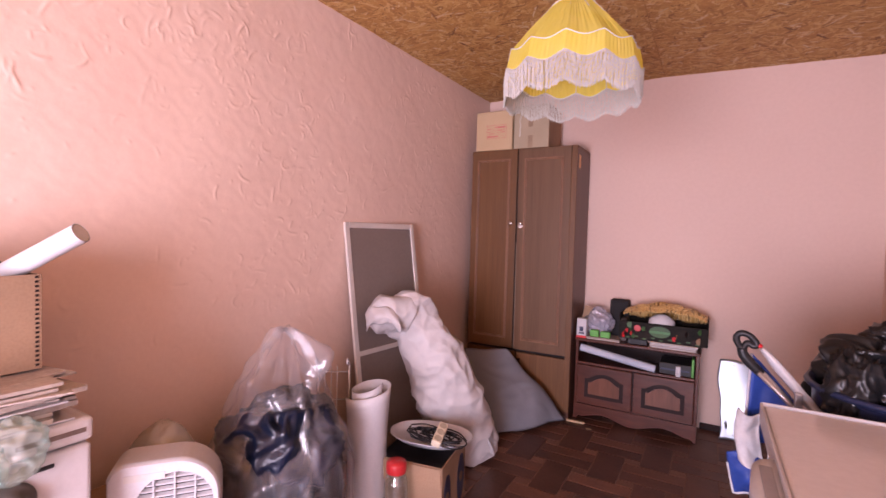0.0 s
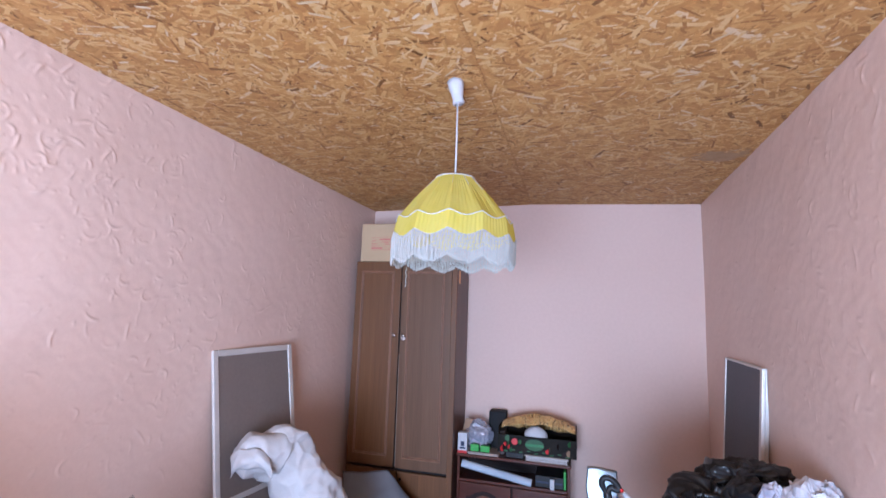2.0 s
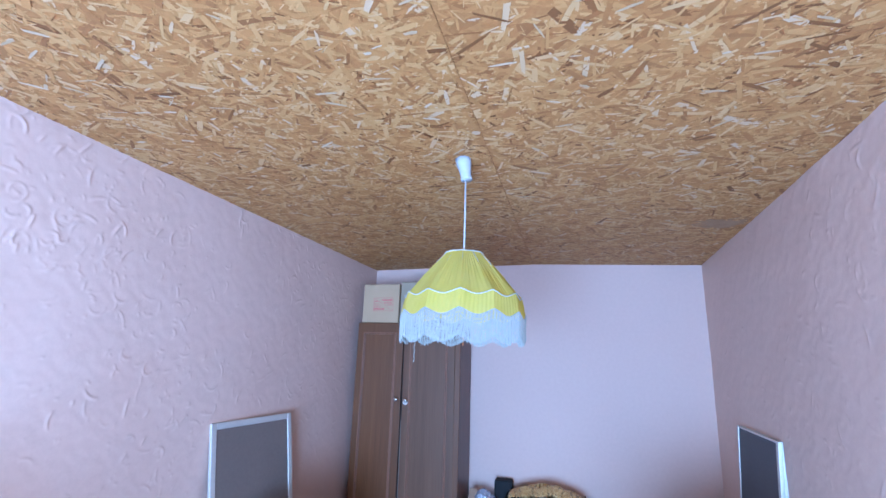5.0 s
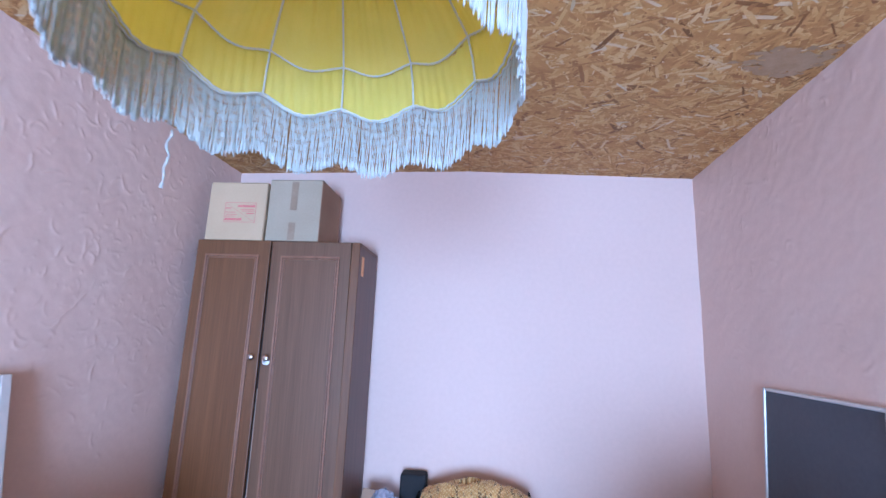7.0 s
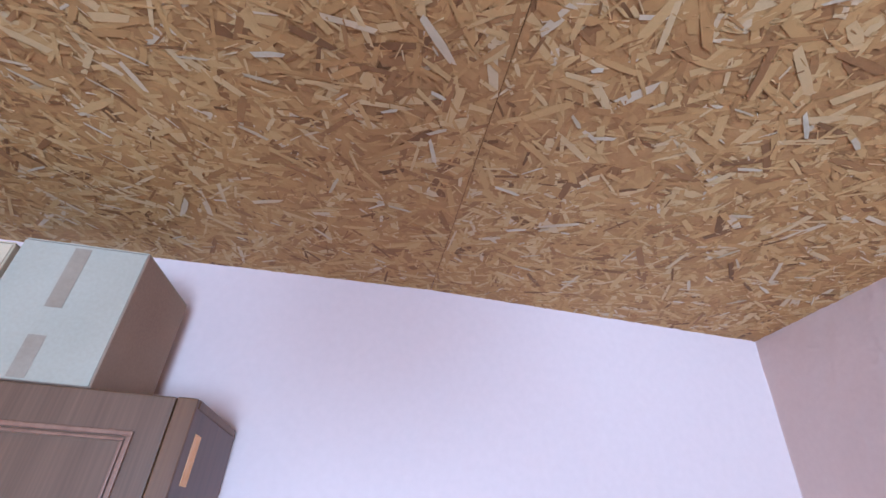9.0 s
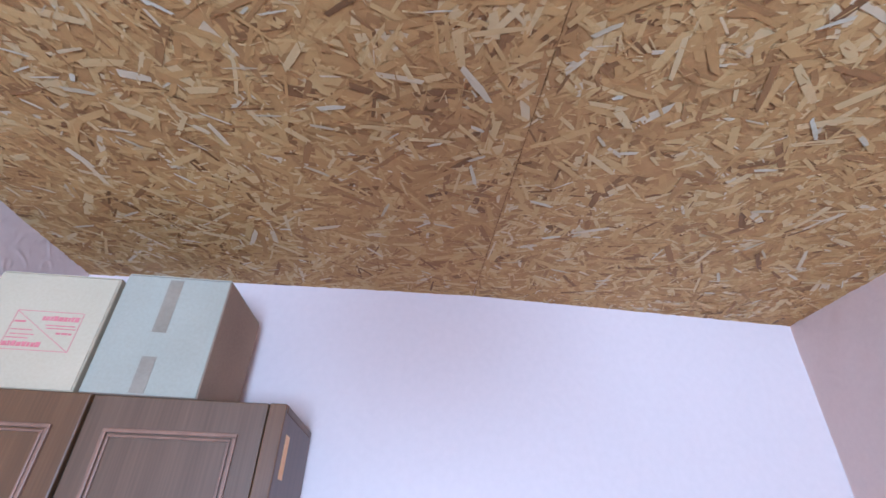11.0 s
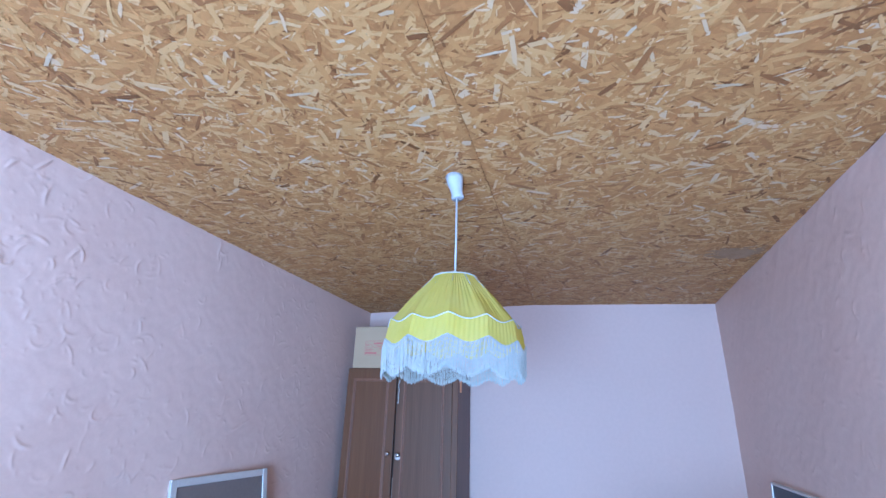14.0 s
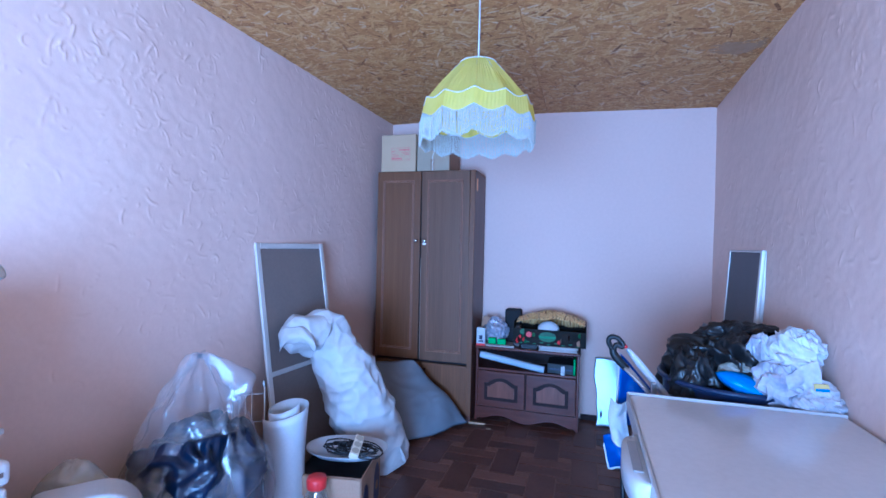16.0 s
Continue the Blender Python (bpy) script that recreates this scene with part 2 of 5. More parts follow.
def relief(width, height, step, seed, per_m2, strength):
    """A height field of trowel strokes: short curved ridges of plaster, denser in drifts."""
    rng = np.random.default_rng(seed)
    nx, nz = int(width / step) + 1, int(height / step) + 1
    h = np.zeros((nx, nz))
    gx, gz = np.arange(nx) * step, np.arange(nz) * step
    for _ in range(int(width * height * per_m2)):
        x, z = rng.uniform(0, width), rng.uniform(0, height)
        a, ln = rng.normal(1.2, 0.9) + (math.pi if rng.random() < 0.5 else 0), 0.012 + 0.085 * rng.random() ** 2.2
        if rng.random() > min(1.0, max(0.06, (z - 0.75) / 0.9)):
            continue
        if rng.random() > 0.55 + 0.6 * math.sin(x * 3.1 + 1.7 * math.sin(z * 2.3)) * math.sin(z * 2.7 + x):
            continue
        bend, top, w = rng.normal(0, 28), strength * (1.15 - 0.5 * x / width) * rng.uniform(0.001, 0.0052) * min(1.0, 0.5 + ln * 9), rng.uniform(0.0034, 0.0056)
        n = max(3, int(ln / 0.005))
        for k in range(n):
            s = k / (n - 1)
            x += math.cos(a) * ln / n
            z += math.sin(a) * ln / n
            a += bend * ln / n
            i0, i1 = np.searchsorted(gx, (x - 0.03, x + 0.03))
            j0, j1 = np.searchsorted(gz, (z - 0.03, z + 0.03))
            if i1 <= i0 or j1 <= j0:
                continue
            d2 = (gx[i0:i1, None] - x) ** 2 + (gz[None, j0:j1] - z) ** 2
            bumpy = top * math.sin(math.pi * (0.15 + 0.8 * s)) * np.exp(-d2 / (w * w))
            h[i0:i1, j0:j1] = np.maximum(h[i0:i1, j0:j1], bumpy)
    wx, wz = np.meshgrid(gx, gz, indexing="ij")
    for f, amp in ((2.3, 0.0035), (6.1, 0.0016), (15.0, 0.0007), (31.0, 0.0005), (57.0, 0.0004)):
        p = rng.uniform(0, 6, 4)
        h += amp * np.sin(wx * f + p[0] + 1.4 * np.sin(wz * f * 0.7 + p[1])) * np.sin(wz * f * 1.13 + p[2] + 1.2 * np.sin(wx * f * 0.8 + p[3]))
    return h


def plaster_wall(name, xs, y0, y1, height, side, step, seed, per_m2, strength, label):
    """A side wall with raised plaster strokes on its room face; side is +1 when the room lies at greater x."""
    h = relief(y1 - y0, height, step, seed, per_m2, strength)
    nx, nz = h.shape
    ys, zs = y0 + np.linspace(0, y1 - y0, nx), np.linspace(0, height, nz)
    base = np.array([xs(v) for v in ys])
    co = np.empty((nx, nz, 3))
    co[:, :, 0], co[:, :, 1], co[:, :, 2] = base[:, None] + side * h, ys[:, None], zs[None, :]
    verts = co.reshape(-1, 3).tolist()
    idx = np.arange(nx * nz).reshape(nx, nz)
    q = np.stack((idx[:-1, :-1], idx[1:, :-1], idx[1:, 1:], idx[:-1, 1:]), -1).reshape(-1, 4)
    if side > 0:
        q = q[:, ::-1]
    faces = q.tolist()
    o = len(verts)
    for y in (y0, y1):
        for z in (0, height):
            verts.append((xs(y) - side * 0.2, y, z))
    faces += [[o, o + 1, o + 3, o + 2], idx[:, 0].tolist() + [o + 2, o], idx[:, -1].tolist() + [o + 3, o + 1],
              idx[0, :].tolist() + [o + 1, o], idx[-1, :].tolist() + [o + 3, o + 2]]
    me = bpy.data.meshes.new(name)
    me.from_pydata(verts, [], faces)
    me.materials.append(PLASTER)
    me.polygons.foreach_set("use_smooth", [i < len(q) for i in range(len(me.polygons))])
    return tagged(new(name, me), label, "wall", kind="structure")


plaster_wall("wall_west", left_x, 0.9, Y1, 2.62, 1, 0.005, 3, 500, 0.85, "pink painted plaster wall with raised trowel strokes")
plaster_wall("wall_east", right_x, 1.3, Y1, 2.62, -1, 0.006, 8, 260, 0.6, "pink painted plaster wall with faint raised strokes")


def plain_wall(name, bm, label):
    return tagged(mesh_object(name, bm, PLASTER_FLAT), label, "wall", kind="structure")


def side_wall_rest(xs, y0, y1, side):
    bm = bmesh.new()
    vs = [bm.verts.new((xs(y) - o, y, z)) for y in (y0, y1) for o in (0, side * 0.2) for z in (0, 2.62)]
    bmesh.ops.convex_hull(bm, input=vs)
    return bm


plain_wall("wall_west_near", side_wall_rest(left_x, Y0, 0.9, 1), "pink painted plaster wall beside the window")
plain_wall("wall_east_near", side_wall_rest(right_x, Y0, 1.3, -1), "pink painted plaster wall beside the window")


def far_wall():
    def f(u, v):
        x, z = -0.2 + 3.1 * u, 2.62 * v
        return (x, Y1 + 0.004 * noise.noise(Vector((x * 1.1, 0, z * 1.3))) + 0.0012 * noise.noise(Vector((x * 7, 3, z * 7))), z)
    bm = sheet(62, 52, f)
    return thicken(bm, 0.2)


back = plain_wall("wall_north", far_wall(), "smooth pink painted wall with soft uneven patches")
if back.dimensions.y > 0 and min((v.co.y for v in back.data.vertices)) < Y1 - 0.1:
    for v in back.data.vertices:
        if v.co.y < Y1 - 0.1:
            v.co.y += 0.4
near = bmesh.new()
box(-0.4, WIN[0], Y0 - 0.25, Y0, 0, 2.62, bm=near)
box(WIN[1], 2.9, Y0 - 0.25, Y0, 0, 2.62, bm=near)
box(WIN[0], WIN[1], Y0 - 0.25, Y0, 0, WIN[2], bm=near)
box(WIN[0], WIN[1], Y0 - 0.25, Y0, WIN[3], 2.62, bm=near)
plain_wall("wall_south", near, "pink painted wall with a window opening")


def window():
    w = tagged(new("window_1"), "wide white framed window that lets in daylight", "window", kind="structure")
    x0, x1, z0, z1 = WIN
    y = Y0 - 0.14
    for a, b, c, d in ((x0, x1, z0, z0 + 0.06), (x0, x1, z1 - 0.06, z1), (x0, x0 + 0.06, z0 + 0.06, z1 - 0.06),
                       (x1 - 0.06, x1, z0 + 0.06, z1 - 0.06), ((x0 + x1) / 2 - 0.04, (x0 + x1) / 2 + 0.04, z0 + 0.06, z1 - 0.06)):
        part("window_frame", box(a, b, y - 0.03, y + 0.03, c, d, 0.004), WHITE_PLASTIC, w)
    for a, b in ((x0 + 0.06, (x0 + x1) / 2 - 0.04), ((x0 + x1) / 2 + 0.04, x1 - 0.06)):
        p = part("pane", box(a, b, y - 0.003, y + 0.003, z0 + 0.06, z1 - 0.06), GLASS, w)
        p.visible_shadow = False
    part("window_sill", box(x0 - 0.03, x1 + 0.03, Y0 - 0.1, Y0 + 0.08, z0 - 0.03, z0, 0.005), WHITE_PLASTIC, w)


window()

ground = box(-60, 60, -60, 60, -0.6, -0.35)
tagged(mesh_object("ground", ground, surface("dry_ground", (0.2, 0.17, 0.11), (0.3, 0.26, 0.18), 0.9, 0.5, 8)),
       "dry earth ground outside the house", "ground", kind="structure")
tagged(mesh_object("floor", box(-0.4, 2.95, Y0, Y1 + 0.2, -0.3, -0.004), LINO_BASE),
       "reddish brown patterned linoleum floor with pale joints", "floor", kind="structure")


def ceiling():
    """OSB boards: a backing and thousands of pressed flakes laid over one another, with one open board joint."""
    rng = np.random.default_rng(5)
    verts, faces = [], []

    def face(pts):
        o = len(verts)
        verts.extend(pts)
        faces.append(list(range(o, o + len(pts))))
    xs = [-0.35, 0.2, 0.8, 1.4293, 1.4307, 1.9, 2.4, 2.9]
    ys = [Y0, 1.4, 2.1, 2.8, 3.5, 4.1, Y1 + 0.1]
    top = 0.0025
    for a, b in zip(xs, xs[1:]):
        lift = 0.005 if a == 1.4293 else top
        for c, d in zip(ys, ys[1:]):
            face([(a, c, ceiling_z(a, c) + lift), (a, d, ceiling_z(a, d) + lift), (b, d, ceiling_z(b, d) + lift), (b, c, ceiling_z(b, c) + lift)])
    for a, b in zip(xs, xs[1:]):
        face([(a, Y0, 2.64), (b, Y0, 2.64), (b, Y1 + 0.1, 2.64), (a, Y1 + 0.1, 2.64)])
    backing = len(faces)
    for count, l0, l1, w0, w1, d0, d1 in ((9000, 0.05, 0.13, 0.016, 0.034, 0.0016, 0.0024), (17000, 0.015, 0.065, 0.004, 0.012, 0.0009, 0.0017),
                                          (6000, 0.04, 0.13, 0.007, 0.022, 0.0003, 0.001), (6500, 0.010, 0.04, 0.0015, 0.004, 0.0, 0.0004)):
        for _ in range(count):
            x, y = rng.uniform(-0.14, 2.73), rng.uniform(0.2, 4.61)
            ln, w = rng.uniform(l0, l1), rng.uniform(w0, w1)
            a = rng.normal(0.0, 0.75) + (math.pi / 2 if rng.random() < 0.3 else 0)
            c, s = math.cos(a), math.sin(a)
            d = rng.uniform(d0, d1)
            j = rng.uniform(0.55, 1.0, 6)
            shape = ((-0.5, -0.5 * j[0]), (0.1 * j[1], -0.5), (0.5, -0.4 * j[2]), (0.42 * j[3] + 0.08, 0.35), (0.0, 0.5 * j[4]), (-0.45, 0.5 * j[5]))
            pts = []
            for u, v in shape:
                px, py = x + c * u * ln - s * v * w, y + s * u * ln + c * v * w
                pts.append((px, py))
            lo, hi = min(p[0] for p in pts), max(p[0] for p in pts)
            if lo < 1.43 < hi:
                push = (1.4292 - hi) if x < 1.43 else (1.4308 - lo)
                pts = [(px + push, py) for px, py in pts]
            tilt = rng.normal(0, 0.0003)
            face([(px, py, ceiling_z(px, py) + d + tilt * (k % 3 - 1)) for k, (px, py) in enumerate(pts)])
    pale = len(faces)
    for _ in range(420):
        x, y, ln, w, a = rng.uniform(-0.05, 2.65), rng.uniform(0.3, 4.5), rng.uniform(0.02, 0.085), rng.uniform(0.003, 0.014), rng.normal(0, 0.6)
        if abs(x - 1.43) < 0.05:
            continue
        c, s, j = math.cos(a), math.sin(a), rng.uniform(0.4, 1.0, 5)
        face([(x + c * u * ln - s * v * w, y + s * u * ln + c * v * w, ceiling_z(x, y) - 0.0004) for u, v in
              ((-0.5, -0.4 * j[0]), (0.15 * j[1], -0.5), (0.5, -0.3 * j[2]), (0.35 + 0.1 * j[3], 0.4), (-0.4, 0.5 * j[4]))])
    smear = len(faces)
    for _ in range(260):
        x, y, r = rng.normal(2.54, 0.06), rng.normal(3.46, 0.035), rng.uniform(0.003, 0.017)
        if x > 2.66:
            continue
        s = rng.uniform(0.6, 1.3, 7)
        face([(x + 1.6 * r * s[k] * math.cos(k * 0.9), y + r * s[k] * math.sin(k * 0.9), ceiling_z(x, y) - 0.0006 - rng.uniform(0, 0.0003)) for k in range(7)])
    me = bpy.data.meshes.new("ceiling")
    me.from_pydata(verts, [], faces)
    me.materials.append(OSB)
    me.materials.append(OSB_BASE)
    me.materials.append(DARK)
    me.materials.append(surface("grey_smear", (0.36, 0.22, 0.105), (0.45, 0.30, 0.17), 0.8, 14, 90))
    me.materials.append(surface("pale_flake", (0.56, 0.42, 0.24), (0.68, 0.56, 0.38), 0.6, 9, 120, 0.2, island=0.5))
    me.polygons.foreach_set("material_index", [2 if 3 * (len(ys) - 1) <= i < 4 * (len(ys) - 1) else 3 if i >= smear else 4 if i >= pale else int(i < backing) for i in range(len(faces))])
    tagged(new("ceiling", me), "raw oriented strand board ceiling of tan wood flakes", "ceiling", kind="structure")


ceiling()


def baseboard(name, x0, x1):
    tagged(mesh_object(name, box(x0, x1, Y1 - 0.018, Y1 - 0.005, 0, 0.045, 0.003), CABINET_DARK),
           "low dark brown baseboard along the wall", "baseboard", kind="structure")


baseboard("baseboard", 1.76, 2.70)

# ---- wardrobe and the boxes on it ----


def frame_moulding(x0, x1, z0, z1, y, w=0.014):
    """A raised double bead that frames a door panel."""
    bm = bmesh.new()
    for o, d in ((0.0, 0.008), (0.013, 0.006)):
        a, b, c, e = x0 + o, x1 - o, z0 + o, z1 - o
        s = 0.0095 if o == 0 else 0.006
        for q in ((a, b, e - s, e), (a, b, c, c + s)):
            box(q[0], q[1], y - d, y + 0.002, q[2], q[3], 0.0018, bm)
        for q in ((a, a + s), (b - s, b)):
            box(q[0], q[1], y - d, y + 0.002, c + s, e - s, 0.0018, bm)
    return bm


def wardrobe():
    w = thing("wardrobe", "tall narrow brown wood veneer wardrobe with framed doors, closed", "wardrobe", pose(0.045, 4.185, 0))
    W, D, Hh = 0.862, 0.395, 2.05
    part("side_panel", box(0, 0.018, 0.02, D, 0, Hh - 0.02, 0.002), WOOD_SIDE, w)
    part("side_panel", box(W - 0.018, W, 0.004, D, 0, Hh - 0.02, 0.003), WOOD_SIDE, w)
    part("top_panel", box(0, W, 0.0205, D, Hh - 0.02, Hh, 0.004), WOOD, w)
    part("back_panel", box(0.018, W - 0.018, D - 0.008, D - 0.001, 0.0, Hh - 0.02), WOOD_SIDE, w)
    part("middle_shelf", box(0.018, W - 0.018, 0.022, D - 0.01, 0.455, 0.472), DARK, w)
    # Added near-black strip that gives the shade in the gap between the doors.
    part("gap_shade", box(0.38, 0.42, 0.0195, 0.024, 0.476, Hh - 0.024), DARK, w)
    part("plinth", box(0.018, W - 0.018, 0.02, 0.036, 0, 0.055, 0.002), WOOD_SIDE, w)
    part("corner_stile", box(W - 0.042, W - 0.0005, -0.001, 0.018, 0.056, Hh - 0.002, 0.003), WOOD, w)
    for x0, x1, z0, z1, knob in ((0.004, 0.396, 0.475, Hh - 0.003, 0.364), (0.405, W - 0.045, 0.475, Hh - 0.003, 0.437)):
        right = x0 > 0.4
        d = part("door", box(x0, x1, 0, 0.019, z0, z1, 0.0035), WOOD_DULL if right else WOOD, w, "duller brown door hanging slightly askew" if right else "")
        if right:
            part("edge_strip", box(x0 - 0.0015, x0 + 0.0015, -0.0012, 0.017, z0 + 0.01, 1.32, 0.0005), WOOD_PALE, d, "pale door edge")
            d.matrix_local = Matrix.Translation((x1, 0, z1)) @ Matrix.Rotation(radians(-0.32), 4, "Y") @ Matrix.Translation((-x1, 0, -z1))
        part("moulding", frame_moulding(x0 + 0.052, x1 - 0.055, z0 + 0.075, z1 - 0.075, 0.0), WOOD_EDGE, d)
        k = part("knob", lathe([(0.006, 0), (0.006, 0.012), (0.014, 0.016), (0.0165, 0.022), (0.014, 0.027), (0.005, 0.029), (0.0, 0.029)], 16),
                 CHROME, d, "round chrome knob", True)
        k.matrix_local = pose(knob, 0.001, 1.466, 90, 0, 0)
    key = part("keyhole_plate", lathe([(0.02, 0), (0.02, 0.002), (0.0, 0.0022)], 16), CHROME, w)
    key.matrix_local = pose(0.437, 0.0, 1.449, 90, 0, 0)
    for x0, x1, kx in ((0.004, 0.428, 0.40), (0.434, W - 0.004, 0.463)):
        d = part("lower_door", box(x0, x1, 0.001, 0.019, 0.06, 0.452, 0.0035), WOOD, w)
        k = part("knob", lathe([(0.006, 0), (0.011, 0.012), (0.0, 0.018)], 12), CABINET_DARK, d, "small dark knob", True)
        k.matrix_local = pose(kx, 0.002, 0.40, 90, 0, 0)
    part("sticker", box(W + 0.0004, W + 0.0012, 0.05, 0.095, 1.885, 1.985),
         surface("orange_sticker", (0.75, 0.33, 0.08), (0.85, 0.55, 0.3), 0.6, 18, 100), w, "torn orange sticker")


wardrobe()


def carton_on_wardrobe(name, label, x0, x1, y0, y1, z1, front, side, printed):
    z0 = 2.0505
    b = thing(name, label, "box", pose(x0, y0, z0), "boxes on the wardrobe")
    W, D, Hh = x1 - x0, y1 - y0, z1 - z0
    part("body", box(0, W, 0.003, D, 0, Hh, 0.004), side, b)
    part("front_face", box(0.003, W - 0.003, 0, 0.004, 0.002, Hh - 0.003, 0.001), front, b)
    if printed:
        rng = random.Random(4)
        x0, x1, z0, z1 = 0.095, 0.262, 0.095, 0.200
        for n, q in (("stamp_line", (x0, x1, z1, z1 + 0.0015)), ("stamp_line", (x0, x1, z0, z0 + 0.0015)), ("stamp_line", (x0, x0 + 0.0015, z0, z1)), ("stamp_line", (x1, x1 + 0.0015, z0, z1))):
            part(n, box(q[0], q[1], -0.0008, 0.0, q[2], q[3]), RED_PRINT, b)
        diag = part("stamp_line", box(-0.098, 0.098, -0.0009, -0.0001, -0.0007, 0.0007), RED_PRINT, b)
        diag.matrix_local = pose((x0 + x1) / 2, 0, (z0 + z1) / 2, 0, 32, 0)
        for z, a, c, tall in ((0.176, 0.165, 0.258, 0.014), (0.104, 0.098, 0.19, 0.014), (0.162, 0.18, 0.25, 0.003), (0.154, 0.185, 0.255, 0.003), (0.140, 0.215, 0.25, 0.006),
                              (0.168, 0.10, 0.125, 0.006), (0.147, 0.10, 0.15, 0.003), (0.135, 0.105, 0.16, 0.003), (0.125, 0.10, 0.15, 0.003)):
            x = a
            while x < c:
                ln = rng.uniform(0.005, 0.012) if tall > 0.01 else rng.uniform(0.01, 0.03)
                part("print_bar", box(x, min(x + ln, c + 0.003), -0.0010, -0.0002, z, z + tall * rng.uniform(0.8, 1.0)), RED_PRINT, b)
                x += ln + 0.0022
    else:
        part("tape", box(W * 0.42, W * 0.55, -0.0012, -0.0002, Hh * 0.5, Hh - 0.01), TAPE, b, "brown packing tape")
        part("tape", box(W * 0.42, W * 0.55, -0.0012, -0.0002, 0.005, Hh * 0.3), TAPE, b, "brown packing tape")
    part("top_flap", box(0.002, W - 0.002, 0.004, D * 0.49, Hh + 0.0005, Hh + 0.004, 0.001), front, b)
    part("top_flap", box(0.002, W - 0.002, D * 0.505, D - 0.002, Hh + 0.0005, Hh + 0.004, 0.001), front, b)


carton_on_wardrobe("cardboard_box", "pale beige cardboard box with red print on the wardrobe", 0.068, 0.383, 4.2, 4.5, 2.36, CARD_PALE, CARD_PALE, True)
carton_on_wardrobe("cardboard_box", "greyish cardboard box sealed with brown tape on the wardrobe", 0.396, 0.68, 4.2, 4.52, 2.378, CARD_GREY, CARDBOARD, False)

slat = thing("plank", "thin white plank lying across the boxes on the wardrobe", "plank", pose(0.22, 4.43, 2.3825))
part("board", box(0, 0.44, 0, 0.07, 0, 0.007, 0.002), WHITE_PLASTIC, slat)

# ---- pendant lamp ----
N_RIB = 12


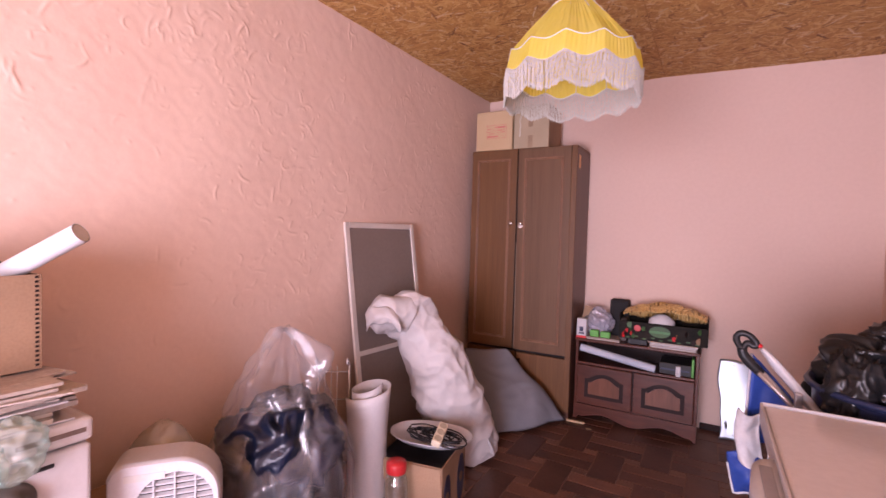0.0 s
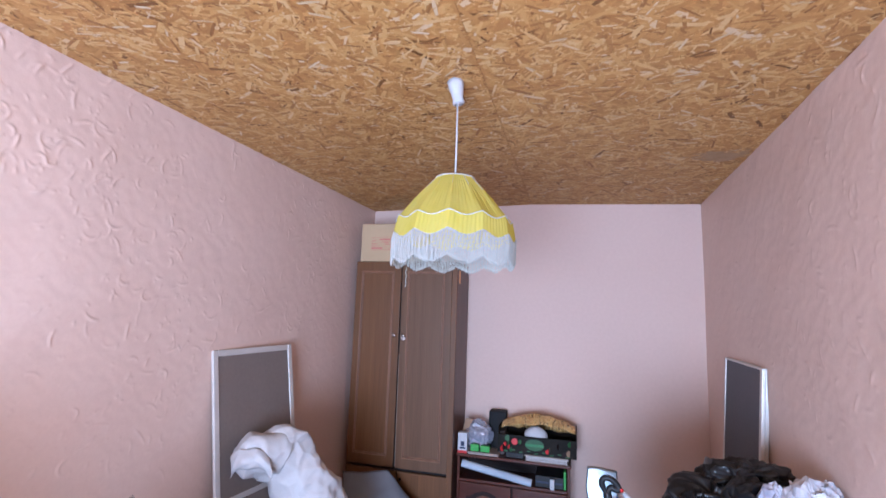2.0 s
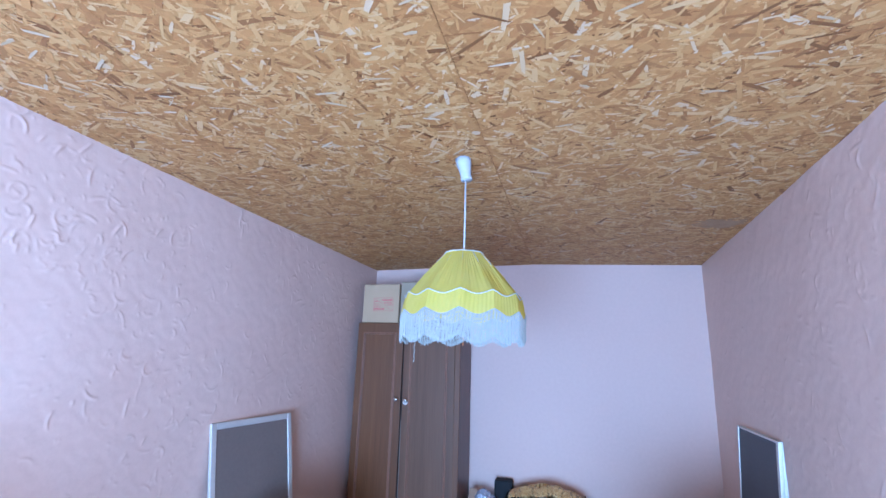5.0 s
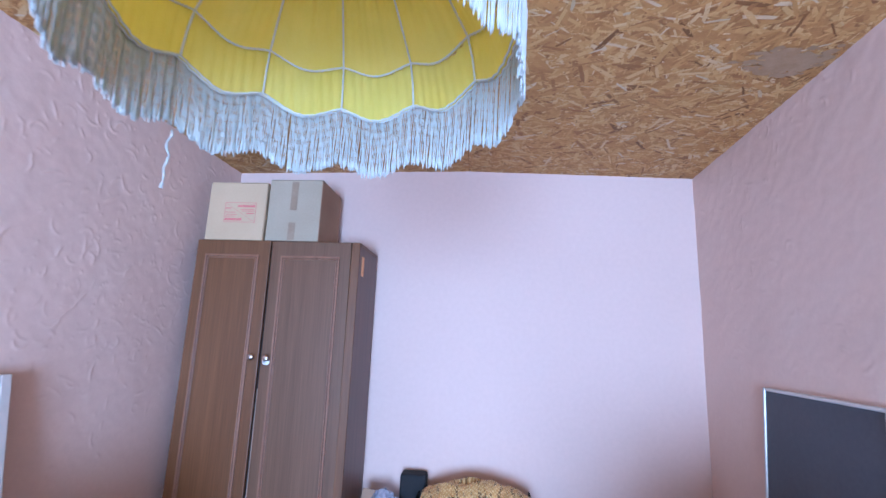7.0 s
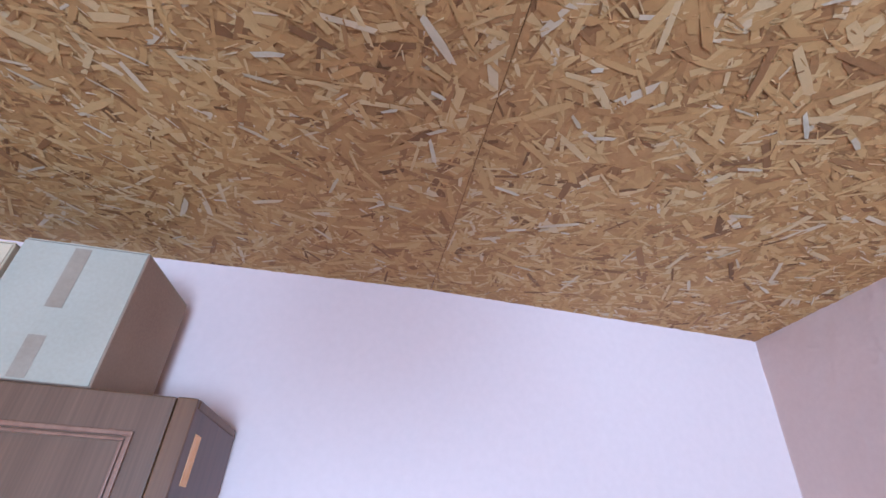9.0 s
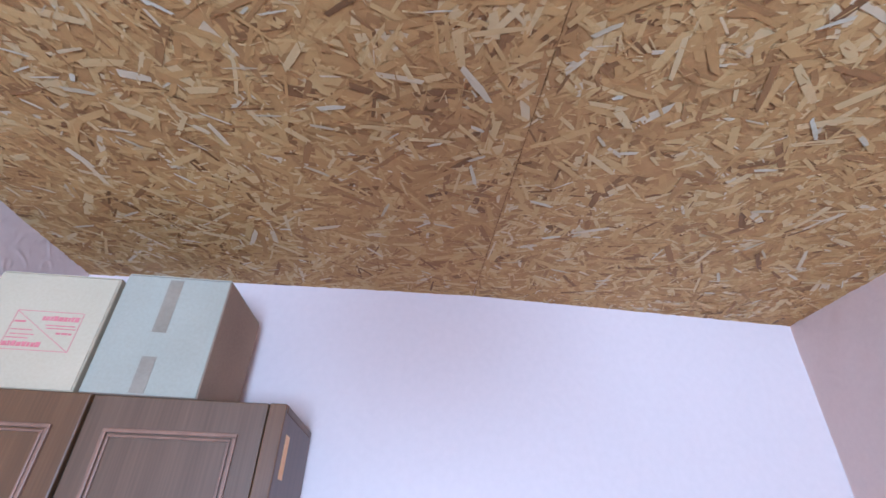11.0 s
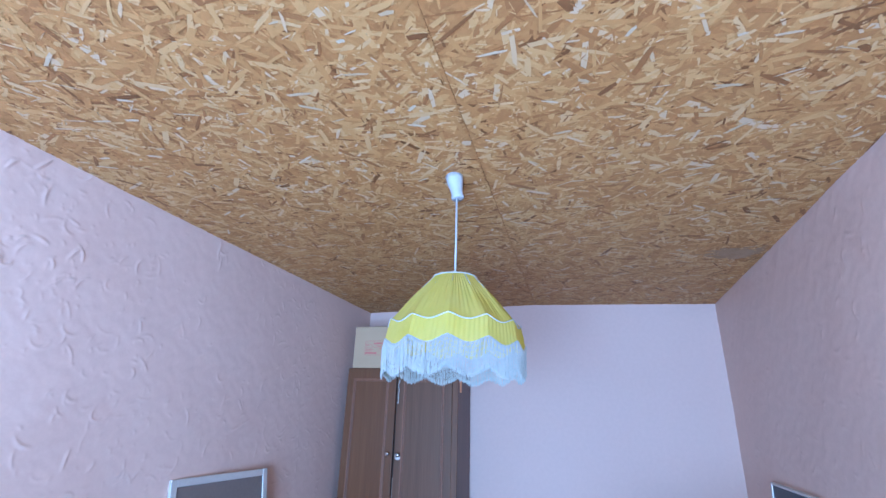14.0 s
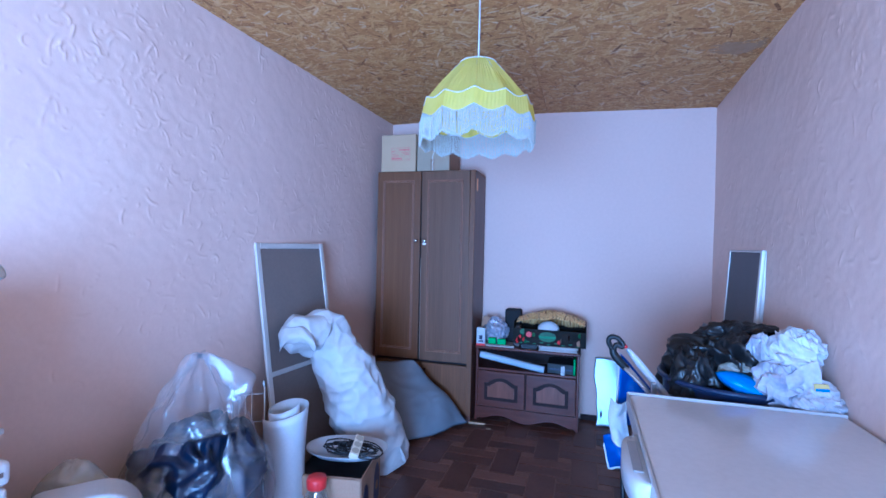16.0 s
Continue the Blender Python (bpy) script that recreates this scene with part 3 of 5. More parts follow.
def pendant_lamp():
    lamp = thing("pendant_lamp", "yellow pleated fabric pendant lamp with long white fringe", "lamp", pose(1.328, 2.39, -0.006))
    zc = ceiling_z(1.315, 2.39) + 0.006
    part("ceiling_cup", lathe([(0.0, zc + 0.002), (0.033, zc + 0.002), (0.031, zc - 0.02), (0.025, zc - 0.05), (0.021, zc - 0.074), (0.024, zc - 0.090),
                               (0.0235, zc - 0.095), (0.006, zc - 0.095), (0.0, zc - 0.095)], 28), WHITE_PLASTIC, lamp, "white plastic ceiling cup", True).matrix_local = Matrix.Translation((-0.012, 0, zc)) @ pose(0, 0, 0, 0, -10, 0) @ Matrix.Translation((0, 0, -zc - 0.001))
    part("cord", tube([(0, 0, zc - 0.08), (0.001, 0.0005, 2.35), (0, 0, 2.17)], 0.0036, 8), WHITE_PLASTIC, lamp, "white cord", True)
    part("socket", lathe([(0.0, 2.178), (0.012, 2.178), (0.019, 2.165), (0.021, 2.12), (0.019, 2.105), (0.0, 2.105)], 20), BLACK_PLASTIC, lamp, "black lamp socket", True)
    part("bulb", lathe([(0.0, 2.02), (0.012, 2.022), (0.024, 2.035), (0.029, 2.052), (0.024, 2.075), (0.014, 2.092), (0.013, 2.104), (0.0, 2.104)], 20),
         thin("bulb_glass", (0.98, 0.98, 0.97), 0.94, 0.03, veil_share=0.1), lamp, "clear glass bulb", True)

    def scallop(a):
        """0 at a rib, 1 midway between two ribs."""
        k = (a * N_RIB / (2 * math.pi)) % 1.0
        return 0.6 * math.sin(math.pi * k) + 0.4 * math.sin(math.pi * k) ** 2

    def gore(a, r):
        """Cloth drawn flat between the ribs."""
        k = (a * N_RIB / (2 * math.pi)) % 1.0 - 0.5
        return r * math.cos(math.pi / N_RIB) / math.cos(2 * math.pi / N_RIB * k) * 0.55 + 0.45 * r

    off = radians(-80)

    def cone(u, v):
        a = 2 * math.pi * u + off
        s = scallop(2 * math.pi * u)
        zb = 2.02 - 0.017 * s
        r = 0.073 + (0.219 - 0.073) * v + 0.003 * math.sin(math.pi * v)
        r = gore(2 * math.pi * u, r)
        pleat = 0.0022 * (1 - v) ** 0.7 * math.sin(2 * math.pi * u * 84 + 2 * math.sin(u * 40)) + 0.0016 * math.sin(2 * math.pi * u * 37 + 5 * v) * math.sin(math.pi * v)
        r += pleat
        return (r * math.cos(a), r * math.sin(a), 2.187 + (zb - 2.187) * v)

    def band(u, v):
        a = 2 * math.pi * u + off
        s = scallop(2 * math.pi * u)
        z0, z1 = 2.022 - 0.017 * s, 1.956 - 0.022 * s
        r = gore(2 * math.pi * u, 0.2215 + 0.013 * v) + 0.0012 * math.sin(2 * math.pi * u * 96 + 3 * v) + 0.0016 * noise.noise(Vector((u * 60, v * 3, 0)))
        return (r * math.cos(a), r * math.sin(a), z0 + (z1 - z0) * v)

    part("upper_cloth", sheet(480, 12, cone, True), YELLOW, lamp, "pleated yellow cloth", True)
    part("lower_cloth", sheet(360, 6, band, True), YELLOW, lamp, "yellow scalloped band", True)

    def trim(f, v, r, n=360, fuzz=0.0006):
        pts = [Vector(f(i / n, v)) for i in range(n)]
        bm = bmesh.new()
        rings = []
        for i, p in enumerate(pts):
            d = (pts[(i + 1) % n] - pts[i - 1]).normalized()
            out = Vector((p.x, p.y, 0)).normalized()
            up = d.cross(out)
            rr = r + fuzz * math.sin(i * 2.4) * 0.6
            c = p + out * 0.002
            rings.append([bm.verts.new(c + (out * math.cos(t) * 0.6 + up * math.sin(t)) * rr) for t in (math.pi * k / 3 for k in range(6))])
        for i in range(n):
            a, b = rings[i], rings[(i + 1) % n]
            for k in range(6):
                bm.faces.new((a[k], a[(k + 1) % 6], b[(k + 1) % 6], b[k]))
        return bm
    part("top_trim", trim(cone, 0.0, 0.003), WHITE_TRIM, lamp, "white braid", True)
    part("middle_trim", trim(band, 0.0, 0.0019), WHITE_TRIM, lamp, "white scalloped braid", True)
    part("lower_trim", trim(band, 1.0, 0.0017), WHITE_TRIM, lamp, "white scalloped braid", True)
    for k in range(N_RIB):
        u = k / N_RIB
        pts = [Vector(cone(u, v)) * 1.0 for v in (0, 0.25, 0.5, 0.75, 1)] + [Vector(band(u, v)) for v in (0.5, 1)]
        for p in pts:
            p.x, p.y = p.x * 0.985, p.y * 0.985
        part("rib", tube(pts, 0.0015, 6), WHITE_TRIM, lamp, smooth=True)
    for f, v in ((cone, 1.0), (band, 1.0)):
        ring = bmesh.new()
        pts = [Vector(f(i / 180, v)) for i in range(181)]
        for p in pts:
            p.x, p.y = p.x * 0.984, p.y * 0.984
        part("wire_ring", tube(pts, 0.0015, 6, ring, False), WHITE_TRIM, lamp, smooth=True)
    part("top_ring", tube([(0.07 * math.cos(t), 0.07 * math.sin(t), 2.186) for t in (2 * math.pi * k / 40 for k in range(41))], 0.002, 6), WHITE_TRIM, lamp)
    for k in range(3):
        t = 2 * math.pi * k / 3 + 0.4
        part("spider_arm", tube([(0.012 * math.cos(t), 0.012 * math.sin(t), 2.172), (0.07 * math.cos(t), 0.07 * math.sin(t), 2.186)], 0.0018, 6), CHROME, lamp)
    rng = random.Random(9)
    bm = bmesh.new()
    n = 700
    for i in range(n):
        u = (i + rng.uniform(-0.12, 0.12)) / n
        if rng.random() < 0.012:
            continue
        p = Vector(band(u, 1.0))
        out = Vector((p.x, p.y, 0)).normalized()
        p += out * 0.003
        ln = 0.094 + rng.uniform(-0.004, 0.004)
        sway, side = rng.gauss(-0.003, 0.001), rng.gauss(0, 0.0005)
        tang = Vector((-out.y, out.x, 0))
        pts = [p + out * sway * s + tang * (side * s + 0.0006 * math.sin(9 * s + i)) + Vector((0, 0, -ln * s)) for s in (k / 13 for k in range(14))]
        tube(pts, [0.0011 if k % 2 else 0.0007 for k in range(12)] + [0.0014, 0.0009], 4, bm)
    part("fringe", bm, FRINGE, lamp, "long white twisted fringe", True)
    th = [Vector(LOOSE) + Vector((0.002 * math.sin(k * 1.9), 0.002 * math.cos(k * 1.3), -0.0088 * k)) for k in range(10)]
    part("loose_thread", tube(th, [0.0010 + 0.0006 * (k % 2) for k in range(9)] + [0.0024], 6), FRINGE, lamp, "single loose thread hanging down", True)


LOOSE = (-0.214, 0.08, 1.85)
pendant_lamp()

# ---- boards leaning on the walls ----


def framed_board(name, label, width, height, panel, m, rails=(), thin_edge=0.034):
    """A thin panel in an aluminium frame with mitred corners; local x along the width, z up, y is the thickness."""
    b = thing(name, label, "board", m, "boards leaning on the walls")
    f, t = 0.034, 0.018
    for x0, x1 in ((0, thin_edge), (width - f, width)):
        part("frame_side", box(x0, x1, 0, t, 0, height, 0.004), ALU, b)
    for z0, z1 in ((0, f), (height - thin_edge, height)):
        part("frame_rail", box(thin_edge, width - f, 0.0006, t - 0.0006, z0, z1, 0.004), ALU, b)
    zs = [f] + [z for z in rails] + [height - thin_edge]
    for z in rails:
        part("middle_rail", box(thin_edge, width - f, 0.001, t - 0.001, z - 0.014, z + 0.014, 0.003), ALU, b)
    for a, c in zip(zs, zs[1:]):
        part("panel", box(thin_edge - 0.003, width - f + 0.003, t * 0.35, t * 0.7, a, c), panel, b)


lean = math.degrees(math.atan2(0.21, 1.405))
framed_board("framed_board", "grey brown board in a pale aluminium frame leaning on the wall", 0.612, 1.437, BOARD_GREY,
             Matrix.Translation((0.170, 2.737, 0.004)) @ Matrix.Rotation(radians(84), 4, "Z") @ Matrix.Rotation(radians(-lean), 4, "X") @ Matrix.Translation((0, 0, 0)), (0.675,))
for dx, y in ((2.618, 4.045), (2.592, 4.02)):
    framed_board("framed_board", "dark slate board in a pale aluminium frame leaning on the wall", 0.645, 1.445, BOARD_BLUE,
                 Matrix.Translation((dx, y, 0.004)) @ Matrix.Rotation(radians(-91.5), 4, "Z") @ Matrix.Rotation(radians(-3.4), 4, "X"), (), 0.013)

# ---- low cabinet ----


def arch_frame(x0, x1, z0, z1, y, w, arch, depth, fill=False):
    """An outline (or filled panel) with an arched top, standing in the x-z plane at y."""
    def outline(o):
        pts = [(x0 + o, z0 + o), (x1 - o, z0 + o), (x1 - o, z1 - o)]
        n = 12
        for i in range(1, n):
            s = i / n
            hump = math.sin(math.pi * min(1, max(0, (s - 0.12) / 0.76))) ** 0.7
            pts.append((x1 - o + (x0 - x1 + 2 * o) * s, z1 - o + arch * hump))
        pts.append((x0 + o, z1 - o))
        return pts
    bm = bmesh.new()
    a = outline(0)
    if fill:
        fr = [bm.verts.new((x, y - depth, z)) for x, z in a]
        bk = [bm.verts.new((x, y, z)) for x, z in a]
        bm.faces.new(fr)
        for i in range(len(a)):
            j = (i + 1) % len(a)
            bm.faces.new((fr[i], bk[i], bk[j], fr[j]))
        return bm
    b = outline(w)
    q = [[bm.verts.new((x, yy, z)) for x, z in pts] for pts, yy in ((a, y), (a, y - depth), (b, y - depth), (b, y))]
    for i in range(len(a)):
        j = (i + 1) % len(a)
        for r, s in zip(q, q[1:]):
            bm.faces.new((r[i], r[j], s[j], s[i]))
    return bm


CX0, CX1, CY0, CY1 = 0.925, 1.745, 4.275, 4.585


def low_cabinet():
    c = thing("tv_cabinet", "low dark reddish brown wooden cabinet with arched door panels", "cabinet", pose(CX0, CY0, 0))
    W, D = CX1 - CX0, CY1 - CY0
    part("top", box(-0.008, W + 0.008, -0.012, D, 0.592, 0.614, 0.006), CABINET, c)
    for x in (0, W - 0.02):
        part("side", box(x, x + 0.02, 0, D, 0.0, 0.591, 0.003), CABINET, c)
    part("shelf", box(0.02, W - 0.02, 0.0, D - 0.01, 0.418, 0.436, 0.003), CABINET, c)
    part("back", box(0.02, W - 0.02, D - 0.008, D - 0.001, 0.1, 0.591), CABINET_DARK, c)
    part("bottom", box(0.02, W - 0.02, 0.012, D - 0.01, 0.105, 0.123), CABINET, c)
    part("middle_post", box(W / 2 - 0.012, W / 2 + 0.012, 0.006, 0.02, 0.124, 0.417, 0.002), CABINET_DARK, c)
    bm = bmesh.new()
    n = 40
    fr, bk = [], []
    for i in range(n + 1):
        x = W * i / n
        s = abs(2 * (i / n) - 1)
        z = 0.035 + 0.022 * math.cos(math.pi * 2 * (1 - s) - math.pi) if s < 0.86 else 0.057 * (1 - s) / 0.14 * 0.7
        fr.append((bm.verts.new((x, -0.006, max(z, 0.0))), bm.verts.new((x, -0.006, 0.118))))
        bk.append((bm.verts.new((x, 0.012, max(z, 0.0))), bm.verts.new((x, 0.012, 0.118))))
    for i in range(n):
        bm.faces.new((fr[i][0], fr[i + 1][0], fr[i + 1][1], fr[i][1]))
        bm.faces.new((bk[i][0], bk[i][1], bk[i + 1][1], bk[i + 1][0]))
        bm.faces.new((fr[i][0], bk[i][0], bk[i + 1][0], fr[i + 1][0]))
        bm.faces.new((fr[i][1], fr[i + 1][1], bk[i + 1][1], bk[i][1]))
    part("apron", bm, CABINET, c, "curved front apron")
    for x0, x1 in ((0.022, W / 2 - 0.006), (W / 2 + 0.006, W - 0.022)):
        d = part("door", box(x0, x1, -0.008, 0.010, 0.126, 0.414, 0.004), CABINET, c)
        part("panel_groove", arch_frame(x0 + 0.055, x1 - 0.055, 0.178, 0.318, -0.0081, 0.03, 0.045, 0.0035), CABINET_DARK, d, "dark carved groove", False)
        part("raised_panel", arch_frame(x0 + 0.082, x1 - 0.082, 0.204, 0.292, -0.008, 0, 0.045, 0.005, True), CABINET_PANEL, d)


low_cabinet()

# ---- chest freezer ----


def chest_freezer():
    f = thing("chest_freezer", "white chest freezer with a closed lid and a rounded grip", "freezer", pose(1.94, 1.42, 0))
    W, L = 0.70, 1.045
    part("body", box(0.015, W, 0.01, L - 0.01, 0.03, 0.795, 0.02, seg=3), ENAMEL, f)
    part("gasket", box(0.022, W - 0.01, 0.016, L - 0.016, 0.796, 0.812), surface("grey_gasket", (0.3, 0.3, 0.31), (0.4, 0.4, 0.41), 0.6), f)
    part("lid", box(0, W + 0.005, 0, L, 0.813, 0.875, 0.012, seg=3), ENAMEL, f, "slightly yellowed white lid")
    part("lid_edge", box(-0.004, W + 0.006, L - 0.001, L + 0.008, 0.820, 0.882, 0.003), WHITE_PLASTIC, f, "white edge strip")
    part("lid_edge", box(-0.007, 0.0, -0.001, L + 0.008, 0.820, 0.880, 0.003), WHITE_PLASTIC, f, "white edge strip")
    grip = bmesh.new()
    n = 20
    prof = []
    for i in range(n + 1):
        t = math.pi * i / n
        prof.append((-0.008 - 0.055 * math.sin(t) ** 0.6, 0.50 - 0.16 * math.cos(t)))
    for (xa, ya), (xb, yb) in zip(prof, prof[1:]):
        vs = [grip.verts.new(p) for p in ((-0.004, ya, 0.80), (xa, ya, 0.80), (xb, yb, 0.80), (-0.004, yb, 0.80),
                                          (-0.004, ya, 0.866), (xa, ya, 0.858), (xb, yb, 0.858), (-0.004, yb, 0.866))]
        for q in ((0, 1, 2, 3), (4, 5, 6, 7), (1, 2, 6, 5), (0, 3, 7, 4)):
            grip.faces.new([vs[k] for k in q])
    bmesh.ops.remove_doubles(grip, verts=grip.verts, dist=1e-5)
    g = part("grip", grip, WHITE_PLASTIC, f, "white plastic grip", True)
    part("grip_recess", box(-0.043, -0.017, 0.40, 0.60, 0.8625, 0.8665, 0.002), surface("grey_recess", (0.25, 0.25, 0.27), (0.33, 0.33, 0.35), 0.5), g, "grey hand recess")
    for x, y in ((0.06, 0.06), (W - 0.06, 0.06), (0.06, L - 0.06), (W - 0.06, L - 0.06)):
        part("foot", lathe([(0.02, 0), (0.024, 0.006), (0.02, 0.031), (0, 0.031)], 12), BLACK_PLASTIC, f).matrix_local = pose(x, y, 0)


chest_freezer()

# ---- soft shapes ----


def along(points, s):
    """A smooth point on a chain of control points (Catmull-Rom), s from 0 to 1."""
    pts = [Vector(p) for p in points]
    t = min(max(s, 0), 0.99999) * (len(pts) - 1)
    i = int(t)
    f = t - i
    a, b, c, d = (pts[min(max(k, 0), len(pts) - 1)] for k in (i - 1, i, i + 1, i + 2))
    return 0.5 * (2 * b + (c - a) * f + (2 * a - 5 * b + 4 * c - d) * f * f + (3 * b - a - 3 * c + d) * f ** 3)


def ridged(p, s, seed):
    """Sharp creases: folded noise."""
    return 1 - 2 * abs(rough_noise(p, s, seed))


def wrinkles(p, seed):
    """Fine drawn folds of limp cloth that come and go: three directions of sharp waves."""
    w = 0.0
    for k, (dx, dy, dz, f) in enumerate(((0.5, 0.3, 0.8, 52), (0.7, -0.4, 0.5, 38), (-0.5, 0.5, 0.7, 70))):
        bend = 2.2 * rough_noise(p, 5, seed + k)
        mask = max(0.0, rough_noise(p, 4, seed + 20 + k) + 0.25)
        w += mask * (1 - abs(math.sin((p[0] * dx + p[1] * dy + p[2] * dz) * f * 0.5 + bend * 2)))
    return w


def soft_tube(spine, radii, nu, nv, fold, seed, flat=0.8, floor=None):
    """A closed limp body along a spine, with creases."""
    def f(u, v):
        c = along(spine, v)
        r = along([(q, 0, 0) for q in radii], v).x
        d = (along(spine, min(1, v + 0.02)) - along(spine, max(0, v - 0.02))).normalized()
        side = d.cross(Vector((-0.5, 0.86, 0.1))).normalized()
        up = side.cross(d)
        a = 2 * math.pi * u
        q = c + (side * math.cos(a) + up * math.sin(a) * flat) * max(r, 0.003)
        bend = fold * (0.75 * crease((q.x + 0.05 * math.sin(q.z * 7), q.y + 0.03 * math.sin(q.z * 11), q.z * 0.5), 4.2, seed) + 0.3 * crease((q.x, q.y, q.z * 0.8), 11, seed + 3) + 0.12 * rough_noise(q, 9, seed) + 0.26 * wrinkles(q, seed) - 0.05) * min(1, r / 0.08)
        q = q + (side * math.cos(a) + up * math.sin(a) * flat) * bend
        if floor is not None:
            q.z = max(q.z, floor + 0.002 * (1 + math.sin(9 * u)))
        return q
    bm = sheet(nu, nv, f, True)
    bm.verts.ensure_lookup_table()
    bm.faces.new([bm.verts[i] for i in range(nu)])
    bm.faces.new([bm.verts[nv * nu + i] for i in range(nu)])
    return bm


def crease(p, s, seed):
    """Flat facets parted by sharp raised creases."""
    d = noise.voronoi(Vector((p[0] * s + seed, p[1] * s - seed, p[2] * s + 0.5 * seed)))[0]
    return 0.25 - min(d[1] - d[0], 0.5)


def crumple(cx, cy, cz, rx, ry, rz, fold, seed, floor=None, nu=64, nv=40, style="bag"):
    """A crumpled heap: a ball folded like limp cloth or film ("bag") or like stiff paper ("paper"), flat where it lies."""
    def f(u, v):
        a, b = 2 * math.pi * u, math.pi * (v * 0.998 + 0.001)
        n = Vector((math.sin(b) * math.cos(a), math.sin(b) * math.sin(a), math.cos(b)))
        w = n + 0.35 * Vector((rough_noise(n, 1.7, seed), rough_noise(n, 1.7, seed + 4), rough_noise(n, 1.7, seed + 8)))
        if style == "paper":
            k = 1 + fold * (1.5 * crease(w, 1.05, seed) + 0.9 * crease(w, 2.1, seed + 2) + 0.14 * crease(n, 4.4, seed + 3))
        elif style == "film":
            k = 1 + fold * (1.5 * crease(w, 0.95, seed) + 0.8 * crease((w.x, w.y, w.z * 0.5), 2.0, seed + 2) + 0.42 * crease(n, 4.5, seed + 3))
        elif style == "drape":
            long = Vector((w.x, w.y, w.z * 0.4))
            k = 1 + fold * (0.9 * rough_noise(n, 1.3, seed) + 0.8 * (ridged(long, 1.7, seed) - 0.6) + 0.4 * (ridged(w, 3.3, seed + 2) - 0.6) + 0.10 * (ridged(long, 7.5, seed + 5) - 0.6))
        else:
            long = Vector((w.x, w.y, w.z * 0.45))
            k = 1 + fold * (0.8 * rough_noise(n, 1.4, seed) + 1.3 * crease(long, 1.5, seed) + 0.7 * crease(long, 3.4, seed + 5) + 0.25 * crease(n, 7.0, seed + 9))
        q = Vector((cx + n.x * rx * k, cy + n.y * ry * k, cz + n.z * rz * k))
        if style == "bag":
            q += n * 0.011 * wrinkles(q, seed) * min(1, rx / 0.12)
        if floor is not None and q.z < floor:
            q.z = floor
        return q
    bm = sheet(nu, nv, f, True)
    bmesh.ops.remove_doubles(bm, verts=bm.verts, dist=1e-4)
    return bm


SACK = surface("white_woven_sack", (0.44, 0.425, 0.43), (0.57, 0.55, 0.555), 0.5, 5, 260, 0.25, spec=0.4)
SLATE_CLOTH = surface("slate_cloth", (0.15, 0.16, 0.185), (0.215, 0.225, 0.255), 0.75, 4, 300, 0.3)
PAPER = surface("white_paper", (0.46, 0.46, 0.48), (0.60, 0.60, 0.62), 0.65, 6, 120, 0.1)
NEWSPRINT = surface("newsprint", (0.30, 0.25, 0.22), (0.52, 0.46, 0.41), 0.8, 9, 90, 0.2, rand=0.5)
BLUE_CLOTH = surface("blue_nylon", (0.012, 0.04, 0.22), (0.025, 0.075, 0.34), 0.5, 7, 240, 0.25)
DARK_BLUE = surface("dark_blue_plastic", (0.012, 0.018, 0.05), (0.025, 0.036, 0.09), 0.4, 4, 90, 0.1)
BIN_BAG = surface("black_bin_bag", (0.008, 0.008, 0.009), (0.02, 0.02, 0.022), 0.3, 10, 90, 0.15, spec=0.35)
BLACK_CLOTH = surface("dark_clothes", (0.008, 0.009, 0.012), (0.025, 0.028, 0.04), 0.5, 5, 120, 0.3)
NAVY_SHINE = surface("blue_sheen_cloth", (0.004, 0.006, 0.012), (0.007, 0.015, 0.045), 0.3, 5, 120, 0.3)
FILM = thin("clear_film", (0.985, 0.985, 0.99), 0.84, 0.2, (0.60, 0.60, 0.65), 0.66)
FILM_GREEN = thin("green_film", (0.90, 0.97, 0.94), 0.6, 0.2, (0.6, 0.72, 0.68), 0.6)
FILM_GREY = thin("grey_film", (0.90, 0.9, 0.86), 0.45, 0.25, (0.55, 0.53, 0.46), 0.7)
STEEL = surface("grey_steel_tube", (0.42, 0.42, 0.44), (0.58, 0.58, 0.6), 0.3, 20, 120, 0.05, metal=0.8)
GOLD = surface("gold_cloth", (0.40, 0.22, 0.06), (0.66, 0.42, 0.15), 0.4, 14, 80, 0.3)
GOLD_PALE = surface("gold_bead", (0.62, 0.44, 0.18), (0.78, 0.60, 0.30), 0.35, 14, 80, 0.2)
GOLD_DARK = surface("gold_cloth_dark", (0.16, 0.09, 0.03), (0.26, 0.16, 0.06), 0.5, 14, 80, 0.3)
RED = surface("red_plastic", (0.45, 0.02, 0.025), (0.58, 0.04, 0.04), 0.35, 6, 90, 0.03)
GREEN = surface("green_plastic", (0.06, 0.3, 0.05), (0.12, 0.44, 0.09), 0.45, 6, 90, 0.03)
PRINT_GREEN = surface("print_green", (0.018, 0.065, 0.02), (0.04, 0.12, 0.035), 0.5, 12, 90, 0.03)
CREAM = surface("cream_plastic", (0.62, 0.54, 0.40), (0.70, 0.63, 0.49), 0.4, 6, 90, 0.03)
BLUE_PRINT = surface("blue_print", (0.02, 0.13, 0.46), (0.05, 0.24, 0.62), 0.35, 6, 90, 0.0)
YELLOW_PRINT = surface("yellow_print", (0.52, 0.42, 0.14), (0.62, 0.52, 0.22), 0.5, 6, 90, 0.0)
RUST = surface("rust_cloth", (0.30, 0.12, 0.045), (0.42, 0.19, 0.08), 0.7, 6, 90, 0.2)

# ---- along the west wall ----


